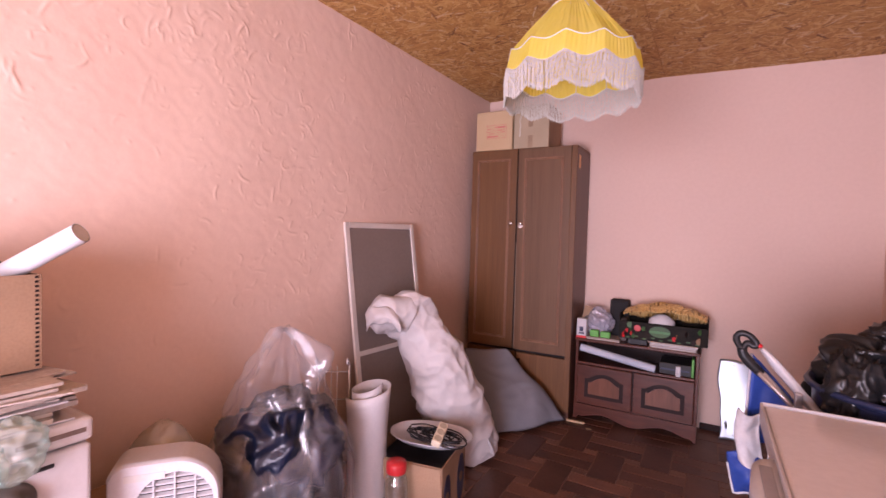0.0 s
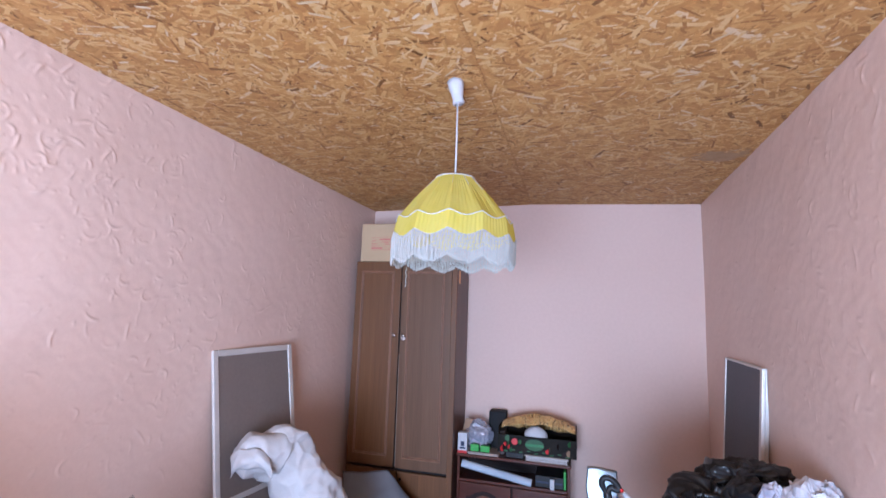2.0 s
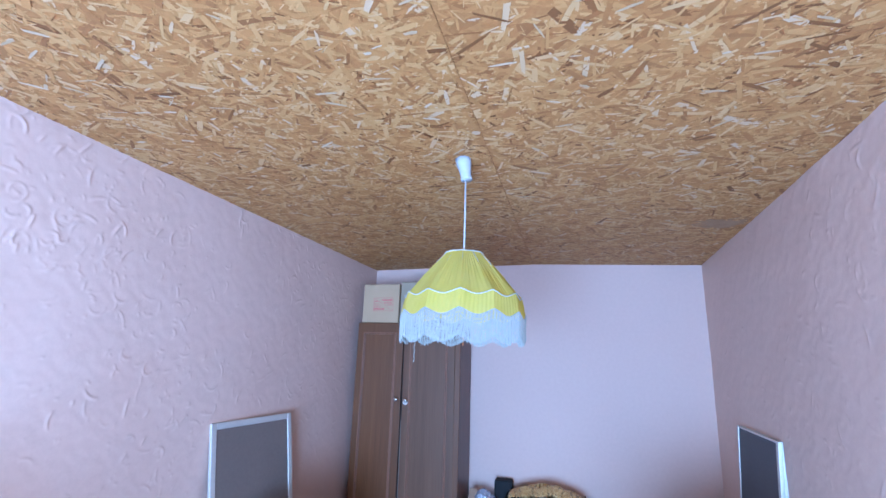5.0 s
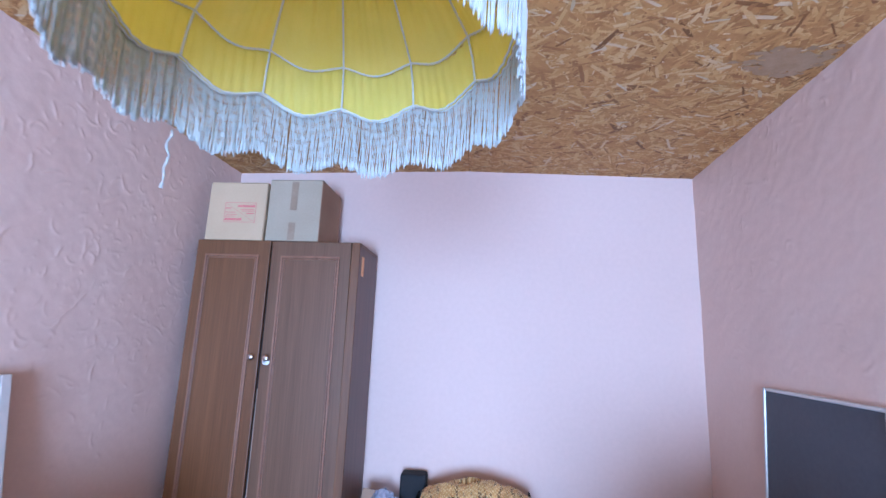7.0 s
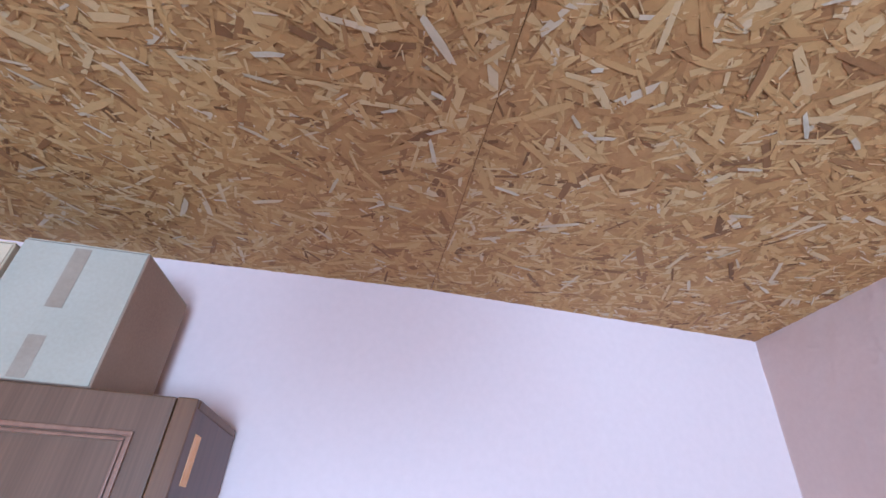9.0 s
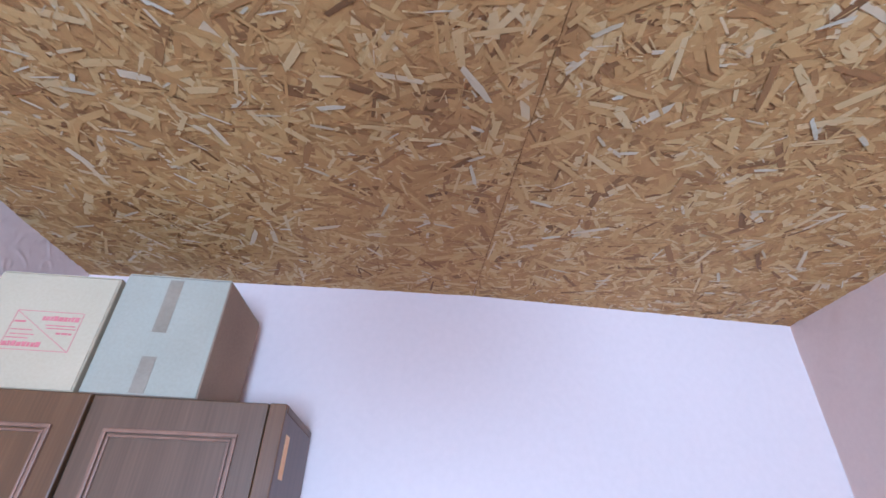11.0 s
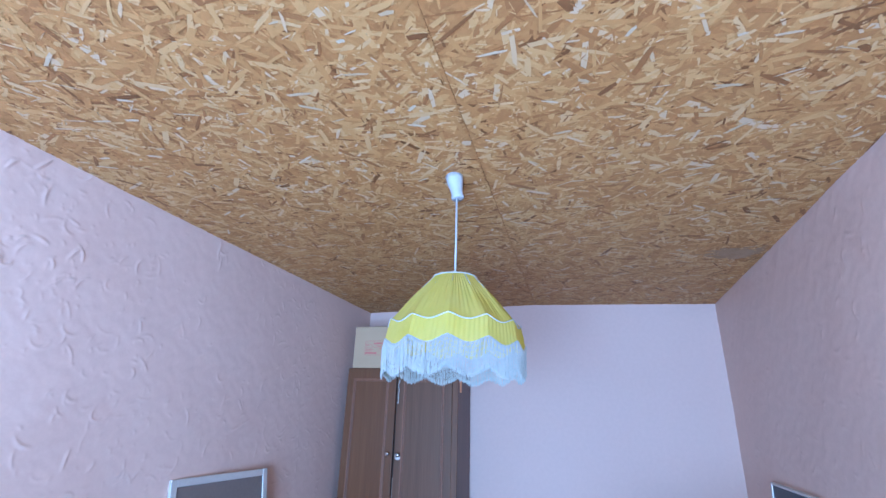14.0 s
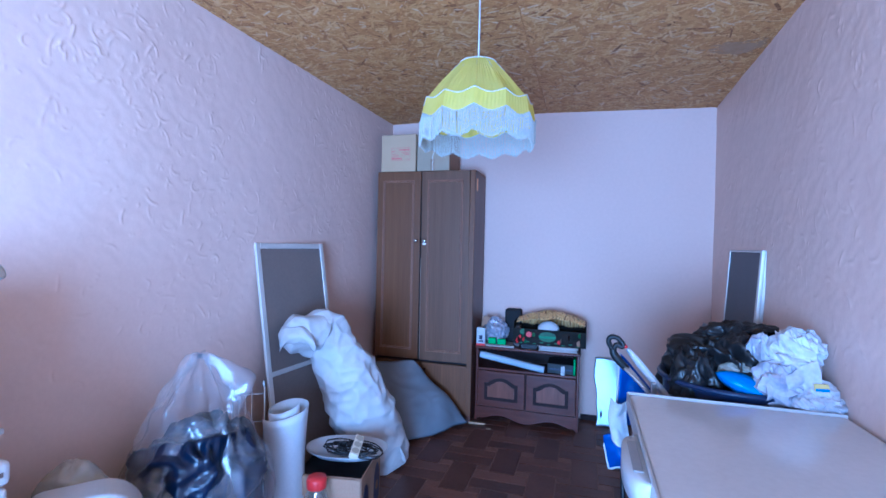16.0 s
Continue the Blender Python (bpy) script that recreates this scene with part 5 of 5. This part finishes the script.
def cabinet_things():
    s = block("small_box", "small white cardboard box with a dark printed picture", "box", 0.925, 0.995, 4.275, 4.33, TOP, TOP + 0.145, PAPER)
    part("picture", box(0.022, 0.05, -0.001, -0.0002, 0.05, 0.085), DARK_BLUE, s, "dark printed picture")
    part("picture", box(0.016, 0.058, -0.001, -0.0002, 0.03, 0.043), DARK_BLUE, s, "dark printed line")
    part("red_corner", box(-0.001, 0.071, -0.0012, 0.02, 0.0, 0.018), RED, s, "red lower edge")
    c = thing("card_flap", "torn brown piece of cardboard standing on the cabinet", "cardboard", pose(0.935, 4.36, TOP, -6, 14, 20))
    part("sheet", box(-0.025, 0.045, 0, 0.004, 0.001, 0.235, 0.001), CARDBOARD, c)
    b = thing("plastic_bag", "crumpled clear plastic bag with rags on the cabinet", "bag")
    part("film", crumple(1.065, 4.40, TOP + 0.11, 0.095, 0.07, 0.095, 0.42, 7, TOP + 0.001, 72, 50), thin("milky_film", (0.93, 0.93, 0.97), 0.5, 0.2, (0.62, 0.62, 0.72), 0.7), b, "", True)
    part("filling", crumple(1.07, 4.40, TOP + 0.075, 0.075, 0.055, 0.075, 0.15, 8, TOP + 0.002, 32, 20), surface("lilac_rags", (0.30, 0.28, 0.36), (0.48, 0.46, 0.54), 0.8, 9, 90), b, "lilac rags", True)
    for x0, x1, h, m, lab in ((1.02, 1.085, 0.05, GREEN, "bright green plastic lid box"), (1.095, 1.165, 0.045, GREEN, "bright green plastic lid box")):
        g = block("plastic_box", "small bright green plastic box on the cabinet", "box", x0, x1, 4.285, 4.32, TOP + 0.018, TOP + 0.018 + h, m, 0.006, "green boxes")
    rng = random.Random(6)
    z = TOP
    for k in range(3):
        o = block("magazine", "worn magazine lying on the cabinet", "magazine", 1.0 + rng.uniform(-0.01, 0.01), 1.235, 4.268 + rng.uniform(0, 0.01), 4.44, z, z + 0.0055, NEWSPRINT, 0.0008, "magazines on the cabinet")
        z += 0.006
    z = TOP
    for k in range(7):
        o = block("magazine", "magazine in a low stack on the cabinet", "magazine", 1.43 + rng.uniform(-0.012, 0.012), 1.728 + rng.uniform(-0.01, 0.008), 4.262 + rng.uniform(0, 0.012), 4.47, z, z + 0.0052, PAPER if k % 2 else NEWSPRINT, 0.0008, "magazines on the cabinet")
        z += 0.0056
    block("black_box", "black cardboard box on the cabinet", "box", 1.125, 1.26, 4.47, 4.57, TOP, TOP + 0.285, surface("matt_black_card", (0.008, 0.008, 0.009), (0.018, 0.018, 0.02), 0.8), 0.012)
    block("black_block", "short black box between the magazines", "box", 1.285, 1.415, 4.30, 4.44, TOP, TOP + 0.037, BLACK_PLASTIC, 0.003)
    k = thing("dark_case", "dark brown upright case on the cabinet", "case", pose(1.215, 4.35, TOP))
    part("body", box(0, 0.055, 0, 0.09, 0, 0.17, 0.006), surface("brown_case", (0.06, 0.04, 0.035), (0.1, 0.07, 0.06), 0.5), k)
    return z


MAG_TOP = cabinet_things()


def fruit_crate():
    z0 = MAG_TOP + 0.0005
    c = thing("fruit_crate", "black printed cardboard fruit crate with red and green pictures", "crate", pose(1.225, 4.285, z0))
    W, D, Hh, t = 0.565, 0.29, 0.125, 0.006
    base = surface("crate_black", (0.012, 0.013, 0.012), (0.03, 0.026, 0.022), 0.75, 8, 80, spec=0.1)
    for n, a in (("front", (0, W, 0, t)), ("back", (0, W, D - t, D)), ("end", (0, t, t, D - t)), ("end", (W - t, W, t, D - t))):
        part(n, box(*a, 0, Hh + (0.05 if n == "end" else 0), 0.002), base, c)
    part("bottom", box(t, W - t, t, D - t, 0, 0.004), CARDBOARD, c)
    rng = random.Random(12)
    for i in range(26):
        x, z, r = rng.uniform(0.03, W - 0.03), rng.uniform(0.022, Hh - 0.024), rng.uniform(0.012, 0.024)
        if abs(x - 0.26) < 0.085:
            continue
        p = part("printed_fruit", lathe([(r, 0), (r * 0.9, 0.0008), (0, 0.001)], 14), (RED, PRINT_GREEN, CABINET_DARK, RED, CABINET_DARK, CARDBOARD)[i % 6], c)
        p.matrix_local = pose(x, -0.0002 - 0.0001 * i, z, 90, 0, rng.uniform(0, 90))
    p = part("printed_oval", lathe([(0.05, 0), (0.05, 0.0008), (0.042, 0.001), (0.042, 0.0004), (0, 0.0004)], 28), PRINT_GREEN, c, "green printed oval")
    p.matrix_local = pose(0.27, -0.004, 0.07, 90, 0, 0) @ Matrix.Diagonal((1.35, 0.8, 1, 1))
    part("printed_bar", box(0.205, 0.335, -0.0052, -0.0035, 0.058, 0.076), surface("print_green_dark", (0.03, 0.14, 0.04), (0.05, 0.2, 0.06), 0.5), c, "dark green printed bar")
    n = 30
    for k in range(9):
        part("printed_leaf", box(0.05 + 0.055 * k, 0.075 + 0.055 * k, -0.0036, -0.0028, 0.006 + 0.012 * (k % 2), 0.016 + 0.012 * (k % 2), 0.0003), PRINT_GREEN, c)
    g = thing("gold_cloth", "patterned gold and dark cloth bunched over the fruit crate", "cloth")
    zc = z0 + Hh

    def drape(u, v):
        s = math.sin(math.pi * (u * 0.94 + 0.03)) ** 0.8
        x = 1.25 + 0.53 * u
        y = 4.30 + 0.235 * v
        p = Vector((x, y + 0.01 * math.sin(u * 31), zc - 0.005 + (0.085 * s * (1 - 0.35 * math.exp(-((u - 0.42) / 0.1) ** 2) * (v < 0.5)) + 0.052) * (math.sin(math.pi * (0.18 + 0.82 * v)) ** 0.7)))
        p.z += 0.012 * ridged(p, 11, 3) + 0.0045 * math.sin(u * 150) * math.sin(v * 34 + u * 9)
        if 0.36 < u < 0.62 and v < 0.3:
            p.z += 0.012 * math.sin((u - 0.36) / 0.26 * math.pi)
        return p
    cl = sheet(150, 44, drape)
    for f in cl.faces:
        c = f.calc_center_median()
        f.material_index = 2 if math.sin(c.x * 330 + 3 * c.z) * math.sin(c.y * 260 + c.z * 120) > 0.35 else 1 if math.sin(c.x * 190 + 5 * rough_noise(c, 12, 2)) + 1.6 * rough_noise(c, 20, 5) > 0.95 else 0
    part("cloth", thicken(cl, 0.003), (GOLD, GOLD_DARK, GOLD_PALE), g, "", True)
    w = thing("white_bundle", "white bundle under the gold cloth in the crate", "bundle")
    part("bundle", crumple(1.50, 4.345, zc - 0.015, 0.085, 0.055, 0.075, 0.05, 2, z0 + 0.006, 40, 24), PAPER, w, "", True)


fruit_crate()


def shelf_things():
    r = thing("paper_roll", "pale blue white paper roll lying in the cabinet shelf", "roll")
    a, b = Vector((0.965, 4.262, 0.548)), Vector((1.478, 4.262, 0.468))
    part("roll", tube([a, b], 0.027, 24), surface("pale_blue_paper", (0.36, 0.42, 0.52), (0.48, 0.54, 0.62), 0.6, 6, 120, 0.1), r, "", False)
    d = block("black_device", "flat black video player in the cabinet shelf", "device", 1.50, 1.70, 4.30, 4.52, 0.4365, 0.515, BLACK_PLASTIC, 0.004)
    part("front_strip", box(0.01, 0.19, -0.0012, 0.0, 0.03, 0.042), DARK_BLUE, d)
    w = block("white_block", "small white plastic adapter standing in the shelf", "adapter", 1.605, 1.637, 4.262, 4.29, 0.4365, 0.508, WHITE_PLASTIC, 0.005)
    part("mark", box(0.008, 0.024, -0.001, -0.0002, 0.02, 0.026), surface("grey_mark", (0.3, 0.3, 0.3), (0.4, 0.4, 0.4), 0.6), w, "grey mark")
    g = block("green_strip", "narrow green box upright in the shelf", "box", 1.70, 1.715, 4.30, 4.45, 0.4365, 0.56, GREEN, 0.002)


shelf_things()

# ---- by the far wall and behind the freezer ----


def white_sheet():
    s = thing("plastic_sheet", "bowed shiny silvery white sheet leaning on the far wall", "sheet")

    def f(u, v):
        edge = 0.010 * math.sin(v * 6.0) + 0.004 * math.sin(v * 15)
        return Vector((1.868 + 0.21 * u + (edge if u < 0.2 else 0) + 0.012 * (1 - v), 4.462 + 0.118 * v + 0.006 * math.sin(u * 3 + v * 3), 0.002 + 0.53 * v + 0.006 * math.sin(u * 5)))
    part("sheet", thicken(sheet(20, 30, f), 0.003), surface("silver_film", (0.42, 0.5, 0.56), (0.5, 0.58, 0.64), 0.42, 3, 60, 0.02, metal=0.85), s, "", True)
    for u, v in ((0.4, 0.93), (0.4, 0.06)):
        p = f(u, v)
        part("rivet", lathe([(0.006, 0), (0.004, 0.003), (0, 0.0035)], 10), surface("rivet_grey", (0.2, 0.2, 0.2), (0.3, 0.3, 0.3), 0.4), s).matrix_local = Matrix.Translation((p.x, p.y - 0.001, p.z)) @ pose(0, 0, 0, 90)


white_sheet()


def debris():
    for n, lab, x, y, l, w, rz in (("wood_scrap", "pale wood strip on the floor by the cabinet", 0.90, 4.17, 0.13, 0.022, 4),
                                   ("paper_scrap", "tiny torn white paper scrap on the floor", 1.06, 4.10, 0.035, 0.016, 15)):
        d = thing(n, lab, "scrap", pose(x, y, 0.0005, 0, 0, rz))
        part("piece", box(0, l, 0, w, 0, 0.011 if n == "wood_scrap" else 0.003, 0.001), CARD_PALE, d)


debris()


def stroller():
    s = thing("stroller", "folded blue pushchair with a black curved handle and silver tubes", "stroller", pose(0, 2.74, 0))
    loop = ((1.893, 0.0, 0.985), (1.872, -0.004, 1.02), (1.870, -0.006, 1.045), (1.888, -0.008, 1.062), (1.918, -0.008, 1.055), (1.943, -0.008, 1.03), (1.949, -0.008, 1.012),
            (1.935, -0.006, 1.008), (1.915, -0.004, 1.018), (1.902, -0.002, 1.0), (1.900, 0.0, 0.98))
    part("grip", tube([Vector((1.897, 0, 0.985)) + 0.78 * (along(loop, k / 40) - Vector((1.897, 0, 0.985))) for k in range(41)], 0.0115, 10), BLACK_PLASTIC, s, "black looped handle", True)
    part("handle_shaft", tube([along(((1.894, 0, 0.99), (1.90, 0, 0.965), (1.925, 0, 0.935), (1.955, 0, 0.905)), k / 14) for k in range(15)],
                              [0.015 + 0.003 * math.sin(k * 0.22) for k in range(15)], 12), BLACK_PLASTIC, s, "black plastic shaft", True)
    part("red_tip", lathe([(0.008, 0), (0.009, 0.01), (0.006, 0.02), (0, 0.021)], 12), RED, s, "red button", True).matrix_local = pose(1.935, -0.008, 1.01, 0, 110, 0)
    part("tube", tube([(1.925, 0.0, 0.945), (2.03, 0.01, 0.83), (2.12, 0.02, 0.7), (2.16, 0.05, 0.35), (2.10, 0.08, 0.05)], 0.0105, 10), STEEL, s, "", True)
    part("tube", tube([(1.945, -0.03, 0.915), (2.06, -0.02, 0.80), (2.13, 0.0, 0.66), (2.0, 0.05, 0.08)], 0.009, 10), STEEL, s, "", True)
    part("latch", box(2.05, 2.072, -0.045, -0.02, 0.79, 0.865, 0.003), STEEL, s, "grey latch").rotation_euler = (0, 0, 0)

    def flat_bar(u, v):
        a, b = Vector((1.955, 0.0, 0.995)), Vector((2.20, 0.0, 0.70))
        p = a * (1 - v) + b * v
        across = Vector((0.026, -0.008, 0.021))
        return p + across * (u - 0.5) * (0.55 + 0.45 * min(1, v * 6)) + Vector((0, -0.012 * math.sin(math.pi * u), 0))
    part("side_panel", thicken(sheet(8, 20, flat_bar), 0.012), WHITE_PLASTIC, s, "long pale grey side panel", True)

    def seat(u, v):
        p = Vector((1.93 + 0.20 * u - 0.012 * v, 0.035 + 0.03 * math.sin(u * 4), 0.965 - 0.23 * u * (1 - v) - 0.33 * v))
        return p + Vector((0, 0.012, 0)) * ridged(p, 12, 2)
    part("seat_cloth", thicken(sheet(18, 24, seat), 0.005), BLUE_CLOTH, s, "blue nylon seat", True)
    part("seat_hem", tube([Vector(seat(0, k / 12)) + Vector((-0.003, -0.004, 0)) for k in range(13)], 0.0045, 6), surface("grey_hem", (0.4, 0.4, 0.44), (0.55, 0.55, 0.6), 0.7), s, "", True)

    def liner(u, v):
        p = Vector((1.893 + 0.075 * u - 0.01 * math.sin(v * 4), -0.03 - 0.02 * math.sin(u * 5), 0.775 - 0.185 * v - 0.02 * math.sin(u * 3)))
        return p + Vector((0, 0.016, 0)) * ridged(p, 14, 6)
    part("liner", thicken(sheet(16, 24, liner), 0.004), PAPER, s, "pale hanging liner", True)

    def pouch(u, v):
        p = Vector((1.862 + 0.125 * u + 0.03 * v * (1 - u), -0.01 - 0.05 * math.sin(math.pi * u) * math.sin(math.pi * v), 0.60 - 0.145 * v + 0.015 * math.sin(u * 4)))
        return p + Vector((0, 0.012, 0)) * ridged(p, 13, 8)
    part("pouch", thicken(sheet(16, 20, pouch), 0.005), BLUE_CLOTH, s, "blue pouch", True)
    part("pouch_trim", tube([Vector(pouch(0, 0.25 + 0.75 * k / 8)) + Vector((-0.003, -0.004, 0)) for k in range(9)] + [Vector(pouch(k / 10, 1)) + Vector((0, -0.004, -0.004)) for k in range(1, 11)], 0.005, 6), PAPER, s, "white trim", True)
    for x, y in ((1.965, 0.0), (2.10, 0.09)):
        part("leg", tube([(x - 0.02, y, 0.5), (x, y, 0.10)], 0.011, 8), BLACK_PLASTIC, s, "", True)
        wh = part("wheel", lathe([(0.03, -0.011), (0.062, -0.014), (0.068, 0.0), (0.062, 0.014), (0.03, 0.011)], 24), BLACK_PLASTIC, s, "black wheel", True)
        wh.matrix_local = pose(x, y, 0.07, 90, 0, 20)
        part("hub", lathe([(0.0, -0.013), (0.03, -0.012), (0.03, 0.012), (0.0, 0.013)], 18), STEEL, wh)


stroller()


def tub_and_heap():
    t = thing("plastic_tub", "large dark blue plastic tub filled with rubbish", "tub", pose(2.375, 2.81, 0.001))
    part("wall", lathe([(0.0, 0.0), (0.20, 0.0), (0.215, 0.02), (0.262, 0.865), (0.275, 0.88), (0.281, 0.89), (0.275, 0.901), (0.262, 0.897), (0.25, 0.865), (0.205, 0.03), (0.0, 0.026)], 48), DARK_BLUE, t, "", True)
    part("rim", tube([(0.275 * math.cos(a), 0.275 * math.sin(a), 0.891) for a in (2 * math.pi * k / 48 for k in range(49))], 0.011, 8), DARK_BLUE, t, "rolled rim", True)
    b = thing("bin_bag", "shiny black bin bag bulging out of the tub", "bag")
    part("film", crumple(2.35, 2.86, 0.89, 0.22, 0.21, 0.205, 0.38, 5, None, 130, 90, "drape"), BIN_BAG, b, "", True)
    part("flap", crumple(2.225, 2.715, 0.875, 0.095, 0.095, 0.155, 0.36, 9, None, 80, 60, "drape"), BIN_BAG, b, "hanging side of the bag", True)
    part("collar", crumple(2.44, 2.90, 1.045, 0.155, 0.10, 0.065, 0.5, 12, None, 90, 50, "drape"), BIN_BAG, b, "gathered collar", True)
    paper_mat = surface("printed_wrapper", (0.32, 0.32, 0.38), (0.66, 0.66, 0.69), 0.55, 16, 40, 0.15, fine_mix=0.5)
    lilac_mat = surface("lilac_wrapper", (0.22, 0.23, 0.33), (0.60, 0.60, 0.66), 0.55, 11, 60, 0.15, fine_mix=0.3)
    for k, (x, y, z, a, c, e, seed) in enumerate(((2.545, 2.66, 1.01, 0.085, 0.08, 0.11, 3), (2.50, 2.60, 0.925, 0.10, 0.075, 0.085, 8), (2.60, 2.68, 1.05, 0.055, 0.07, 0.075, 13), (2.455, 2.70, 0.99, 0.06, 0.06, 0.10, 17))):
        p = thing("crumpled_paper", "crumpled white wrapping paper on top of the tub", "paper", None, "crumpled paper")
        part("sheet", crumple(x, y, z, a, c, e, 0.5, seed, None, 30, 20, "paper"), (paper_mat, lilac_mat)[k % 2], p, "", False)

    def wrap(u, v):
        p = Vector((2.42 + 0.17 * u, 2.545 - 0.02 * math.sin(v * 3), 0.86 + 0.06 * u + (0.085 + 0.03 * u) * v))
        return p + Vector((0, 0.02, 0.01)) * ridged(p, 11, 4)
    w = thing("wrapping_sheet", "loose creased sheet of white wrapping paper", "paper")
    part("sheet", thicken(sheet(26, 18, wrap), 0.002), paper_mat, w, "", False)
    d = thing("detergent_pack", "bright blue detergent packet lying in the tub", "packet", pose(2.375, 2.605, 0.915, 8, 22, -8))
    part("body", crumple(0, 0, 0, 0.10, 0.05, 0.036, 0.12, 3, None, 48, 24), BLUE_PRINT, d, "blue plastic packet", True)
    r = thing("crumpled_rag", "greenish crumpled rag beside the bin bag", "rag")
    part("folds", crumple(2.375, 2.68, 0.945, 0.075, 0.05, 0.04, 0.4, 6, None, 24, 15, "paper"), surface("green_grey_rag", (0.22, 0.24, 0.21), (0.42, 0.43, 0.40), 0.8, 18, 90, 0.2), r, "", False)
    for k, (x, y, z, a, seed) in enumerate(((2.555, 2.535, 0.885, 0.052, 4), (2.62, 2.53, 0.89, 0.045, 9), (2.60, 2.56, 0.93, 0.05, 22))):
        g = thing("carrier_bag", "crumpled white carrier bag with blue print", "bag", None, "carrier bags in the heap")
        part("film", crumple(x, y, z, a, 0.045, a * 0.8, 0.42, seed, None, 24, 15, "paper"), paper_mat, g, "", False)
    y = thing("packet", "small yellow and blue printed packet", "packet", pose(2.585, 2.515, 0.955, 70, 0, 5))
    part("body", box(-0.024, 0.024, -0.014, 0.014, 0, 0.008, 0.003), YELLOW_PRINT, y)
    part("band", box(-0.022, 0.022, -0.013, -0.003, 0.0082, 0.0095, 0.0004), BLUE_PRINT, y, "blue printed band")


tub_and_heap()

# ---- floor blocks ----


def floor_blocks():
    floor = bpy.data.objects["floor"]
    meshes = {}

    def mesh(w, l, m):
        key = (round(w, 3), round(l, 3), m.name)
        if key not in meshes:
            g = 0.0035
            bm = box(g, w - g, g, l - g, -0.006, 0.0, 0.0012, seg=1)
            me = bpy.data.meshes.new("block")
            bm.to_mesh(me)
            bm.free()
            me.materials.append(m)
            meshes[key] = me
        return meshes[key]

    def put(x, y, w, l, m):
        if 0.1 < x < 2.45 and 2.5 < y < 4.6:
            ob = new("block", mesh(w, min(l, 4.6 - y), m))
            ob.parent = floor
            ob.matrix_world = pose(x, y, 0)
    ax, by = 0.5, 0.29
    for j in range(-3, 9):
        for i in range(-4, 6):
            x, y = 0.96 + ax * i + (0.25 if j % 2 else 0), 2.57 + by * j
            put(x, y, 0.165, 0.36, LINO_DARK)
            put(x + 0.165, y + 0.07, 0.335, 0.115, LINO_DARK)
            put(x + 0.165, y + 0.185, 0.335, 0.105, LINO_MID)
            put(x + 0.165, y + 0.29, 0.085, 0.07, LINO_LIGHT)
            put(x + 0.415, y + 0.29, 0.085, 0.07, LINO_LIGHT)


floor_blocks()
